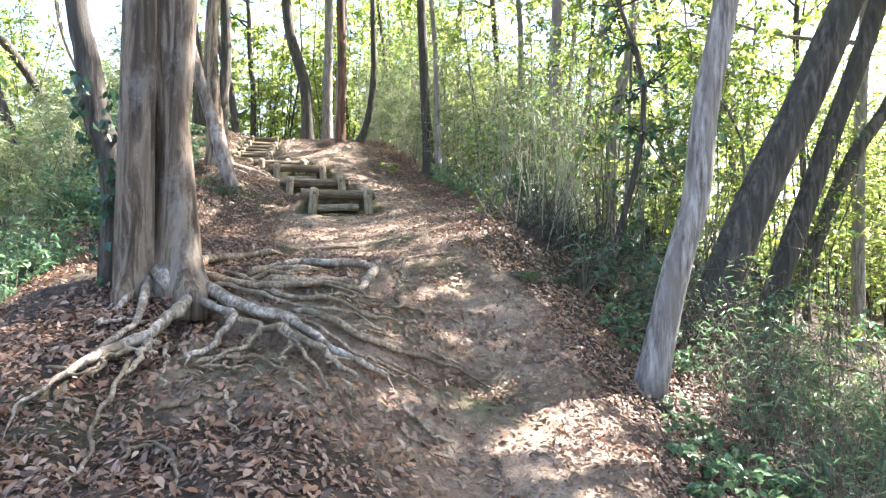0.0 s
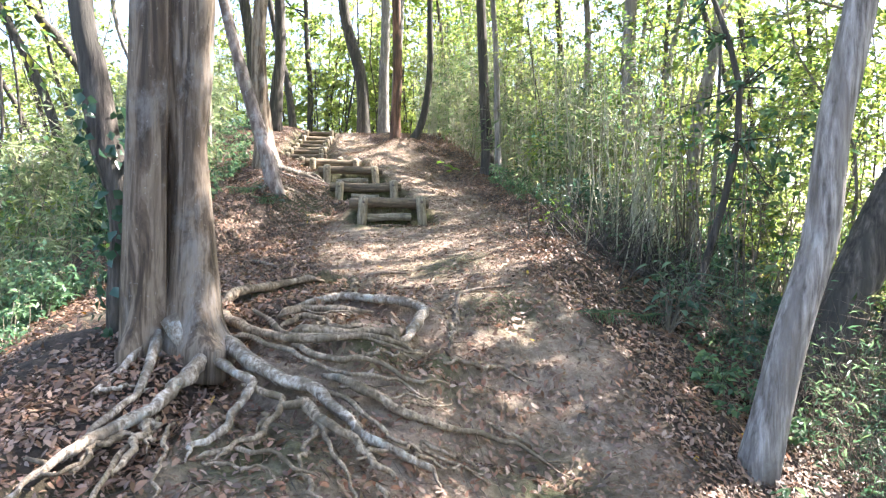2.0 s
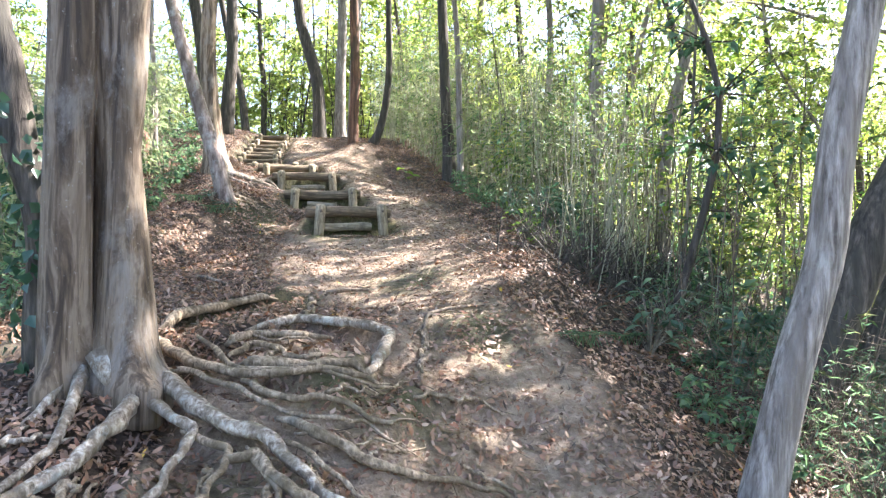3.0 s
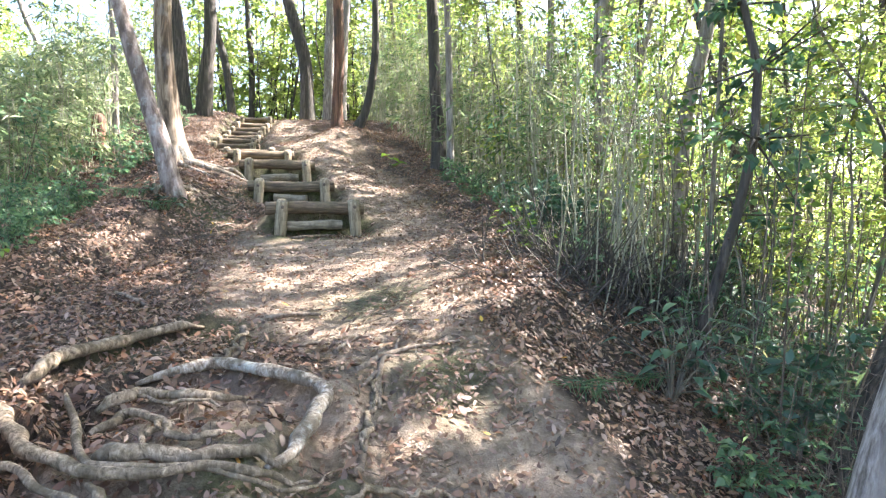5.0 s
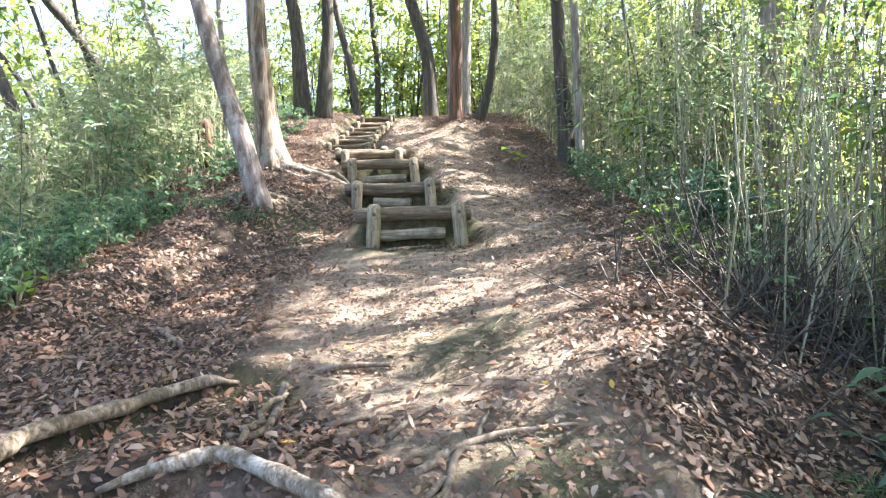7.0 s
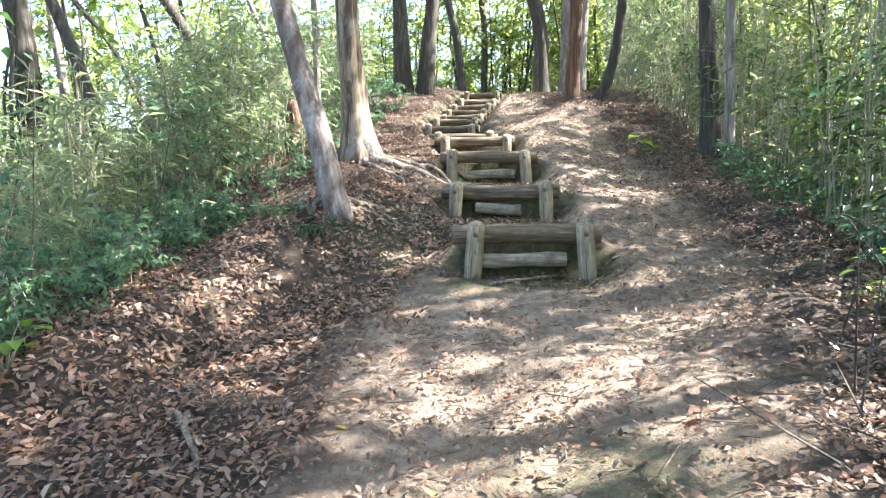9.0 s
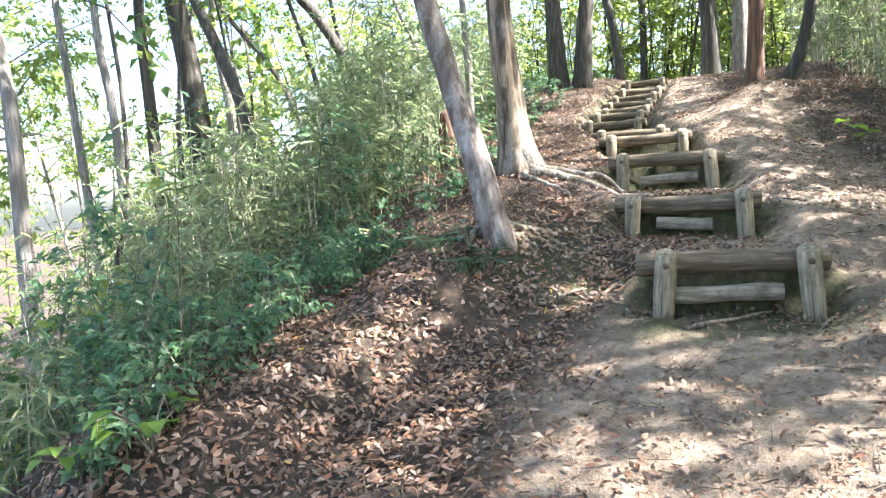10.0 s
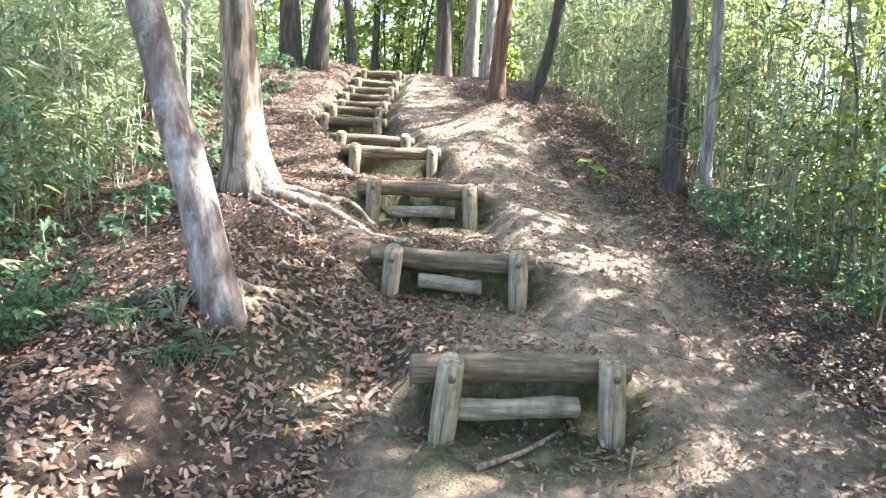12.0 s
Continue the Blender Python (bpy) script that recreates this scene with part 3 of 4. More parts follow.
def log_step(k, turn, width, height, lower, seed):
    x, y, z = STEP_X[k], STEP_Y[k], STEP_Z[k]
    step = new("log_step")
    step.matrix_world = pose(x, y, z - height, 0, 0, turn)
    tagged(step, "weathered log step with bolted wooden posts" + (" and pale lower log" if lower else ""), "log step", group="log steps up the path")
    r = .056
    log = part("top_log", mesh_of("top_log", *log_shape(width + .19, r, seed)), M_LOG, step)
    log.location = (-.02, 0, height - r)
    for s in (-1, 1):
        h = height + rnd.uniform(-.005, .02)
        post = part("post", mesh_of("post", *post_shape(h, .052, seed + s)), M_POST, step, "grey weathered post")
        post.location = (s * width / 2, -r - .040, 0)
        post.rotation_euler = (radians(rnd.uniform(-3, 3)), radians(-s * rnd.uniform(1, 5)), 0)
        bolt = part("bolt", mesh_of("bolt", *tube([[0, 0, 0], [0, -.008, 0], [0, -.012, 0]], [.017, .017, .012], 6)), M_BOLT, post, "rusty bolt head")
        bolt.location = (0, -.046, h - .06)
    if lower:
        low = part("lower_log", mesh_of("lower_log", *log_shape(width * lower, .042, seed + 5)), M_PALE, step, "pale lower log")
        low.location = (rnd.uniform(-.04, .02), -.02, height * .40)
    return step


rnd = random.Random(5)
WIDTHS = [.68, .70, .70, .70, .68, .68, .62, .62, .62, .62, .62, .62]
LOWER = [.74, .48, .62, 0, 0, 0, 0, 0, 0, 0, 0, 0]
for k in range(12):
    log_step(k, STEP_TURN[k], WIDTHS[k], (.35, .31, .35, .30, .27, .26, .22, .2, .2, .2, .2, .22)[k], LOWER[k], k * 3.3)


# ---- trees ----
def limb_path(start, heading, length, rise, r):
    a = radians(heading)
    d = np.array([math.cos(a), math.sin(a), rise])
    p = [np.array(start)]
    for i in range(3):
        d = d + r.normal(0, .22, 3) + [0, 0, .08]
        p.append(p[-1] + d / np.linalg.norm(d) * length / 3)
    return spline(p, 8)


def tree(name, label, line, r0, r1, material, top=9.0, crown_leaves=3000, leaf_size=.10, limbs=7, first=.5, foot=1.6, lumps=.12, flutes=0.0, roots=(), root_material=None, seed=1, crown_material=None, sides=14, spread=1.0, shape=None):
    """A tree: a tapered trunk through the points of its line and on up to its top, limbs, and a crown of leafy sprays."""
    r = np.random.default_rng(seed)
    line = [np.array(p, float) for p in line]
    foot_at = Vector((line[0][0], line[0][1], gz(line[0][0], line[0][1])))
    line[0] = np.array([*line[0][:2], foot_at.z - .12])
    way = line[-1] - line[-2]
    way = way / np.linalg.norm(way)
    last = line[-1]
    for i in range(3):
        step = (top - (last[2] - foot_at.z)) / (3 - i)
        if step > .3:
            way = way * .8 + np.array([r.normal(0, .08), r.normal(0, .08), .25])
            way = way / np.linalg.norm(way)
            last = last + way * step
            line.append(last)
    path = spline(line, 34) - np.array(foot_at)
    h = np.linspace(0, 1, len(path))
    radii = (r0 * (1 - h) + r1 * h) * (1 + (foot - 1) * np.exp(-np.maximum(path[:, 2], 0) / (r0 * 1.9)))
    thing = new(name)
    thing.location = foot_at
    tagged(thing, label, "tree")
    part("trunk", shape(foot_at) if shape else tube_mesh("trunk", path, radii, sides, lumps, flutes, seed), material, thing)
    starts, ways = [], []
    for i in range(limbs):
        f = first + (1 - first) * (i + r.uniform(.1, .9)) / limbs
        k = min(len(path) - 2, int(np.argmax(path[:, 2] >= f * path[-1, 2])))
        lp = limb_path(path[k], r.uniform(0, 360), spread * r.uniform(1.2, 2.8) * (1.25 - .5 * f), r.uniform(.25, .9), r)
        part("limb", tube_mesh("limb", lp, np.linspace(radii[k] * .5, .008, len(lp)), 6, .1, 0, i), material, thing)
        for j in range(2, len(lp)):
            starts.append(lp[j])
            ways.append(lp[min(j + 1, len(lp) - 1)] - lp[j - 1])
    if crown_leaves and starts:
        starts, ways = np.array(starts), unit(np.array(ways))
        per = 22
        n = max(6, crown_leaves // per)
        pick = r.integers(0, len(starts), n)
        d = unit(ways[pick] * .5 + r.normal(0, .8, (n, 3)) * [1, 1, .6])
        reach = r.uniform(.35, .95, n) * spread
        s0 = starts[pick] + r.normal(0, .12, (n, 3))
        part("crown", tri_mesh("crown", *sprays(s0, d, reach, per, leaf_size, leaf_size * .52, r)), crown_material or M_CANOPY, thing)
        tagged(part("twigwork", tri_mesh("twigwork", *rods(s0[::2], (s0 + d * reach[:, None])[::2], .005, .002)), material, thing), kind="stuff")
    for i, (ra, rb, pts) in enumerate(roots):
        out = np.array(pts[0]) - np.array(foot_at)[:2]
        climbs = np.linalg.norm(out) < r0 * 3 + .05 and ra > .012
        p = spline([(a, b, 0) for a, b in pts], 8 * len(pts))
        u = np.linspace(0, 1, len(p))
        rad = .86 * (ra * (1 - u) ** 1.3 + rb * (1 - (1 - u) ** 1.3))
        lift = rad * .62 + .012 * np.sin(u * 9 + i * 2) * np.sin(u * math.pi)
        p[:, 0] += .014 * np.sin(u * 17 + i) + .007 * np.sin(u * 41 + 3 * i)
        p[:, 1] += .014 * np.cos(u * 15 + 2 * i) + .007 * np.cos(u * 37 + i)
        p[:, 2] = ground_base(p[:, 0], p[:, 1]) + lift
        worn = np.clip((1 - u) / .16, 0, 1)
        p[:, 2] -= 1.5 * rad * (1 - worn)
        rad = rad * (.3 + .7 * worn)
        if climbs:
            out = out / (np.linalg.norm(out) + 1e-6)
            inner = np.array([*(np.array(foot_at)[:2] + out * r0 * .7), foot_at.z + .02 + 2.3 * ra])
            bridge = spline([inner, (inner + p[0]) / 2 - [0, 0, .03], p[0], p[1]], 7)[:-3]
            p, rad = np.vstack([bridge, p]), np.concatenate([np.linspace(ra * 1.7, ra * 1.15, len(bridge)), rad])
        else:
            start = np.clip(u / .14, 0, 1)
            p[:, 2] -= 1.3 * rad * (1 - start)
            rad = rad * (.45 + .55 * start)
        part("root", tube_mesh("root", p - np.array(foot_at), rad * (1 + .08 * np.sin(np.arange(len(rad)) * 1.3 + i)), 12, .26, .07, i + .5), M_ROOT_TAN if root_material and (pts[0][1] > foot_at.y or not climbs) and rb < .035 else root_material or material, thing, "exposed winding root")
    return thing


ROOTS_B = [
    (.048, .022, [(-3.0, 9.74), (-2.72, 9.80), (-2.42, 9.78), (-2.12, 9.62), (-1.92, 9.50)]),
    (.042, .018, [(-3.0, 9.85), (-2.75, 10.02), (-2.5, 10.16), (-2.38, 10.3)]),
    (.026, .012, [(-3.02, 9.66), (-2.8, 9.58), (-2.6, 9.5), (-2.48, 9.3)]),
]
ROOTS_C = [
    (0.025, 0.007, [(-2.53, 8.45), (-2.41, 8.54), (-2.26, 8.73), (-2.10, 8.75)]),
    (0.019, 0.007, [(-2.51, 8.41), (-2.37, 8.41), (-2.31, 8.35)]),
    (0.015, 0.006, [(-2.48, 8.40), (-2.27, 8.54), (-2.13, 8.46)]),
    (0.015, 0.006, [(-2.51, 8.57), (-2.34, 8.51), (-2.08, 8.54)]),
    (0.011, 0.005, [(-2.61, 9.61), (-2.44, 9.27), (-2.42, 9.06)]),
    (0.010, 0.005, [(-2.54, 9.63), (-2.32, 9.51), (-2.31, 8.92)]),
]


def twin_trunk(foot):
    """Two stems grown into one trunk, with a deep seam between them and buttresses that run out into the roots."""
    turns, heights = 96, np.concatenate([np.linspace(-.15, 2.4, 70), np.linspace(2.5, 10, 20)])
    bend = np.linspace(0, 2 * math.pi, turns, endpoint=False)
    ux, uy = np.cos(bend), np.sin(bend)
    lobes = [(math.atan2(p[0][1] - foot.y, p[0][0] - foot.x), ra) for ra, rb, p in ROOTS_A if ra > .028 and math.hypot(p[0][0] - foot.x, p[0][1] - foot.y) < .55]
    lobes += [(math.radians(-112), .04), (math.radians(160), .03), (math.radians(80), .04)]
    verts = []
    for h in heights:
        thin = 1 - .055 * max(0, h - 1.6)
        reach = np.zeros(turns)
        for dx, dy, r in ((np.interp(h, [0, .35, 1, 1.8], [-.05, -.06, -.05, -.035]), -.01, np.interp(h, [0, .2, .4, 1, 1.8], [.155, .148, .142, .13, .126]) * thin),
                          (np.interp(h, [0, .3, .6, .95, 1.3, 1.8], [.15, .165, .16, .145, .165, .185]), -.02, np.interp(h, [0, .2, .4, .65, .95, 1.3, 1.8], [.135, .115, .095, .076, .062, .076, .078]) * thin)):
            along, across = dx * ux + dy * uy, dx * uy - dy * ux
            inside = r * r - across ** 2
            reach = np.maximum(reach, np.where(inside > 0, along + np.sqrt(np.maximum(inside, 0)), 0))
        seam = (bend - math.radians(312) + math.pi) % (2 * math.pi) - math.pi
        reach = reach - (.085 * math.exp(-((h - .6) / .5) ** 2) + .02 + .03 * math.exp(-((h - .95) / .10) ** 2)) * np.exp(-(seam / .15) ** 2)
        for a, ra in lobes:
            d = (bend - a + math.pi) % (2 * math.pi) - math.pi
            reach = reach + 2.3 * ra * math.exp(-max(h, 0) / .085) * np.exp(-(d / .24) ** 2)
        for k in range(turns):
            swell = noise.noise(Vector((ux[k] * 2.2, uy[k] * 2.2, h * .9))) * .012 + noise.noise(Vector((ux[k] * 7, uy[k] * 7, h * 1.1 + 5))) * .006
            q = reach[k] + swell
            verts.append((ux[k] * q + .02 * math.sin(h * .7), uy[k] * q, h))
    faces = [(i * turns + k, i * turns + (k + 1) % turns, (i + 1) * turns + (k + 1) % turns, (i + 1) * turns + k) for i in range(len(heights) - 1) for k in range(turns)]
    faces += [tuple(range(turns))[::-1], tuple((len(heights) - 1) * turns + k for k in range(turns))]
    return mesh_of("trunk", verts, faces)


tree("tree", "thick grey-brown twin-stemmed tree with bare spreading roots", [(-1.66, 3.96, 1.3), (-1.66, 3.96, 2.0), (-1.66, 3.96, 3.2)], .158, .085, M_HORNBEAM, 10, 6000, .13, 10, .42, 1.55, .10, .15, ROOTS_A, M_ROOT, 11, None, 40, 1.3, twin_trunk)
tree("tree", "dark crooked ivy-grown tree beside the thick one", [(-1.98, 4.08, 1.2), (-1.95, 4.08, 1.37), (-1.925, 4.08, 1.655), (-1.915, 4.08, 1.94), (-1.95, 4.07, 2.168), (-2.012, 4.06, 2.339), (-2.05, 4.06, 2.566), (-2.085, 4.06, 2.79), (-2.143, 4.06, 3.08)], .094, .05, M_DARK, 7.5, 3000, .11, 6, .5, .8, .15, .05, (), None, 12)
tree("tree", "grey furrowed tree leaning over the bank", [(1.21, 4.15, .8), (1.36, 4.15, 1.37), (1.5, 4.15, 1.88), (1.56, 4.15, 2.42), (1.68, 4.15, 3.05), (1.85, 4.1, 4.2)], .09, .055, M_GREY, 9, 3600, .11, 8, .5, 1.2, .1, .06, (), None, 13, None, 24)
tree("tree", "dark rough-barked tree leaning far outwards", [(1.9, 5.3, 1.0), (2.36, 5.3, 1.94), (2.79, 5.3, 2.83), (3.17, 5.3, 3.72), (3.6, 5.3, 4.8)], .15, .06, M_DARK, 9, 3600, .11, 8, .5, 1.3, .12, 0, (), None, 14)
tree("tree", "dark leaning tree further down the bank", [(2.8, 6.2, .9), (3.01, 6.2, 1.4), (3.38, 6.2, 2.42), (3.93, 6.2, 3.98)], .105, .05, M_DARK, 9, 3600, .11, 8, .5, 1.3, .12, 0, (), None, 15)
tree("tree", "slender pinkish tree leaning beside the log steps", [(-2.5, 8.3, 2.3), (-2.66, 8.3, 2.88), (-2.81, 8.3, 3.33), (-2.96, 8.3, 3.85), (-3.15, 8.3, 4.6)], .085, .042, M_PINK, 9, 3600, .11, 8, .5, 1.25, .12, .06, ROOTS_C, M_ROOT, 16, None, 20)
tree("tree", "grey-brown tree with a fluted foot and long root", [(-3.17, 9.85, 2.6), (-3.22, 9.83, 3.3), (-3.25, 9.8, 3.9), (-3.25, 9.8, 4.8)], .118, .065, M_BEIGE, 10, 5000, .13, 9, .5, 1.8, .10, .14, ROOTS_B, M_ROOT, 17, None, 28, 1.2)
tree("tree", "red stringy-barked straight tree above the path", [(-2.11, 14.3, 3.6), (-2.10, 14.3, 4.3), (-2.07, 14.3, 5.2)], .098, .07, M_RED, 10, 3600, .11, 8, .55, 1.35, .08, .06, (), None, 18, None, 22)
tree("tree", "dark crooked slim tree at the thicket's edge", [(-1.75, 14.0, 3.4), (-1.55, 14.0, 4.05), (-1.41, 14.0, 4.85), (-1.4, 14, 5.8)], .075, .04, M_DARK, 8, 3000, .11, 7, .5, 1.4, .12, 0, (), None, 19)
far_trees = [
    ("dark straight tree near the crest", M_DARK, .17, [(-5.77, 16.6, 4.3), (-5.8, 16.6, 5.3), (-5.87, 16.6, 6.3)]),
    ("dark straight tree near the crest", M_DARK, .16, [(-5.36, 16.7, 4.3), (-5.28, 16.7, 5.3), (-5.2, 16.7, 6.2)]),
    ("slim dark tree leaning over the crest", M_DARK, .13, [(-6.69, 23, 4.4), (-6.96, 23, 6.57), (-7.31, 23, 8)]),
    ("slim dark tree behind the crest", M_DARK, .11, [(-6.85, 25, 4.2), (-6.8, 25, 7.0), (-6.92, 25, 8.4)]),
    ("dark bent tree beside the crest", M_DARK, .19, [(-3.97, 20.5, 4.5), (-4.06, 20.5, 6.38), (-4.5, 20.5, 8)]),
    ("tall grey tree behind the thicket", M_GREY, .17, [(-3.45, 20.8, 4.5), (-3.45, 20.8, 6.5), (-3.4, 20.8, 8)]),
    ("tall grey tree behind the thicket", M_GREY, .13, [(-3.0, 20.0, 4.4), (-2.95, 20.0, 6.5), (-2.85, 20.0, 8)]),
    ("pale slender tree down the slope", M_GREY, .055, [(-8.52, 9.4, 1.4), (-8.86, 9.4, 3.5), (-9.03, 9.4, 4.87)]),
    ("pale slender tree down the slope", M_GREY, .06, [(-8.31, 9.6, 1.4), (-8.39, 9.6, 3.6), (-8.59, 9.6, 4.83)]),
    ("dark slender tree down the slope", M_DARK, .085, [(-8.33, 10.1, 1.4), (-8.41, 10.1, 3.97), (-8.44, 10.1, 5.22)]),
    ("thick furrowed tree with ivy down the slope", M_DARK, .17, [(-7.97, 10.6, 1.5), (-8.18, 10.6, 3.98), (-8.4, 10.6, 5.3)]),
    ("pale tree at the slope's edge", M_GREY, .07, [(-6.74, 7.6, 1.3), (-6.62, 7.6, 3.27), (-6.7, 7.6, 3.97)]),
    ("grey two-stemmed tree in the thicket", M_GREY, .07, [(1.95, 8, .9), (1.94, 8, 2.85), (2.16, 8, 4.0)]),
    ("grey slender tree in the thicket", M_GREY, .09, [(1.5, 9, 1.9), (1.45, 9, 3.93), (1.47, 9, 4.6)]),
    ("grey slender tree rising from the canes", M_GREY, .055, [(-.02, 11.5, 2.4), (-.065, 11.5, 2.84), (-.14, 11.5, 5.1)]),
    ("slender leaning grey tree in the thicket", M_GREY, .05, [(1.85, 10.5, 1.2), (2.03, 10.5, 3.04), (2.37, 10.5, 4.78)]),
    ("grey slender tree behind the thicket", M_GREY, .07, [(1.42, 13.0, 2.0), (1.44, 13.0, 4.27), (1.45, 13.0, 5.57)]),
    ("dark straight tree among the canes", M_DARK, .10, [(-.23, 12.0, 2.7), (-.27, 12.0, 3.6), (-.32, 12.0, 4.4)]),
    ("dark leaning tree behind the others on the bank", M_DARK, .085, [(3.3, 7.0, .8), (3.67, 7.0, 1.49), (4.12, 7.0, 2.53), (4.6, 7.0, 3.3)]),
    ("dark forked tree leaning down the slope", M_DARK, .11, [(-7.0, 13.0, 2.9), (-7.3, 13.0, 3.92), (-7.64, 13.0, 4.7), (-8.22, 13.0, 5.5), (-8.68, 13.0, 6.03)]),
    ("grey slim tree down the slope", M_GREY, .075, [(-8.95, 12.0, 2.0), (-9.17, 12.0, 3.91), (-9.35, 12.0, 4.98), (-9.44, 12.0, 5.95)]),
    ("thin dark tree leaning far down the slope", M_DARK, .055, [(-8.2, 13.5, 2.6), (-9.58, 13.5, 4.65), (-10.5, 13.5, 5.68), (-11.5, 13.5, 6.7)]),
    ("thin dark tree leaning down the slope", M_DARK, .05, [(-9.0, 14.5, 2.4), (-9.6, 14.5, 4.44), (-10.0, 14.5, 5.66), (-10.4, 14.5, 6.7)]),
    ("thin grey tree leaning down the slope", M_GREY, .06, [(-6.6, 15.0, 3.2), (-7.19, 15.0, 4.12), (-7.79, 15.0, 5.3), (-8.23, 15.0, 6.39)]),
    ("thin dark tree leaning down the slope", M_DARK, .05, [(-9.2, 16.0, 2.6), (-10.0, 16.0, 4.74), (-10.4, 16.0, 5.97), (-10.6, 16.0, 7.07)]),
    ("dark slim tree leaning out over the slope", M_DARK, .07, [(-5.5, 9.5, 1.9), (-5.95, 9.5, 3.38), (-6.22, 9.5, 4.02), (-6.54, 9.5, 4.62), (-6.7, 9.5, 4.9)]),
    ("white-barked slim tree behind the leaning one", M_GREY, .05, [(-4.95, 12.1, 3.1), (-4.95, 12.1, 4.2), (-5.0, 12.1, 5.4)]),
]
for k, (label, m, r0, line) in enumerate(far_trees):
    tree("tree", label, line, r0, r0 * .45, m, rng.uniform(8.5, 10.5), 3000, .15, 8, .5, 1.35, .12, 0, (), None, 40 + k, None, 12)


# ---- woods further off and added shade trees: a few trees, repeated ----
def scatter_trees():
    kinds = []
    for k, (m, r0, lean) in enumerate(((M_DARK, .085, .5), (M_GREY, .07, 1.2), (M_DARK, .055, 1.8), (M_GREY, .10, .2), (M_DARK, .05, .8))):
        kinds.append(tree("tree", ("slim dark woodland tree", "slim grey woodland tree", "thin leaning dark woodland tree", "tall grey woodland tree", "thin dark woodland tree")[k],
                          [(0, -40, gz(0, -40)), (lean * .5, -40, gz(0, -40) + 3), (lean, -39.9, gz(0, -40) + 6)], r0, r0 * .4, m, 10, 2600, .18, 10, .45, 1.3, .1, 0, (), None, 70 + k, M_FAR if k % 2 else M_CANOPY, 9, 1.5))
    spots = []
    for _ in range(4000):
        x, y = rng.uniform(-26, 24), rng.uniform(3, 46)
        if y < 20 and -9.2 < x < np.interp(y, [0, 5, 8, 14, 20], [5, 4.5, 2.8, 1.6, 0]):
            continue
        if y >= 20 and abs(x + 5 + (y - 20) * .25) < 2.6:
            continue
        if math.hypot(x, y - 3) < 7 or any((x - a) ** 2 + (y - b) ** 2 < 2.6 for a, b in spots):
            continue
        spots.append((x, y))
        if len(spots) == 80:
            break
    # trees added towards the sun so that their crowns shade path and steps
    shade = [(3.6, 4.6), (5.2, 3.0), (5.0, 7.2), (6.6, 5.6), (3.6, 9.4), (5.6, 9.4), (4.4, 12.6), (7.0, 13.4), (2.6, 15.4), (2.5, 12.2), (.3, 18.6), (-1.4, 20.6), (1.6, 17.2)]
    spots = [p for p in spots if all((p[0] - a) ** 2 + (p[1] - b) ** 2 > 1.5 for a, b in shade)] + shade
    for i, (x, y) in enumerate(spots):
        m = pose(x, y, gz(x, y) - .1, 0, 0, rng.uniform(150, 210) if x < -8 else rng.uniform(0, 360)) @ Matrix.Scale(rng.uniform(.8, 1.15), 4)
        kinds[i % 5].matrix_world = m if i < 5 else kinds[i % 5].matrix_world
        if i >= 5:
            copy_thing(kinds[i % 5], m)


scatter_trees()

# ---- undergrowth ----
def thicket(name, label, count, where, heights, sprays_each, leaves_each, length, width, leaf_material, stem_material, stem_radius, seed, lean=.12, reach=(.15, .45), low=.15, category="undergrowth"):
    """Many upright stems with leafy twigs, past counting."""
    r = np.random.default_rng(seed)
    pts = []
    while len(pts) < count:
        x, y = where(r)
        if noise.noise(Vector((x * 1.3, y * 1.3, seed))) > r.normal(-.05, .12):
            pts.append((x, y))
    p = np.array(pts)
    foot = np.column_stack([p, ground_z(p[:, 0], p[:, 1]) - .03])
    h = r.uniform(*heights, count)
    tip = foot + np.column_stack([r.normal(0, lean, count) * h, r.normal(0, lean, count) * h, h])
    mid = (foot + tip) / 2 + r.normal(0, .03, (count, 3)) * h[:, None]
    stems = joined([rods(foot, mid, stem_radius, stem_radius * .8), rods(mid, tip, stem_radius * .8, stem_radius * .3)])
    f = r.uniform(low, 1, (count, sprays_each))[..., None]
    root = np.where(f < .5, foot[:, None] + (mid - foot)[:, None] * f * 2, mid[:, None] + (tip - mid)[:, None] * (f * 2 - 1)).reshape(-1, 3)
    n = len(root)
    d = unit(r.normal(0, 1, (n, 3)) * [1, 1, .4] + [0, 0, .25])
    rc = r.uniform(*reach, n)
    leaves = sprays(root, d, rc, leaves_each, length, width, r)
    thing = new(name)
    tagged(thing, label, category, kind="stuff")
    part("stems", tri_mesh("stems", *joined([stems, rods(root, root + d * rc[:, None], stem_radius * .35, stem_radius * .15)])), stem_material, thing)
    part("leaves", tri_mesh("leaves", *leaves), leaf_material, thing)
    return thing


def edge_right(y):
    return np.interp(y, [0, 4, 5, 6, 8, 10, 12, 15, 19], [1.9, 1.9, 1.7, 1.35, .85, .35, -.1, -.9, -2.4])


def edge_left(y):
    return np.interp(y, [0, 3, 5, 6.3, 7.5, 9, 11, 14, 19], [-2.6, -2.7, -3.1, -3.1, -3.4, -3.7, -4.3, -5.4, -6.6])


def right_band(a, b, y0, y1, power=1.0):
    def where(r):
        y = r.uniform(y0, y1)
        return float(edge_right(y)) + a + (b - a) * r.uniform() ** power, y
    return where


def left_band(a, b, y0, y1, power=1.0):
    def where(r):
        y = r.uniform(y0, y1)
        return float(edge_left(y)) - a - (b - a) * r.uniform() ** power, y
    return where


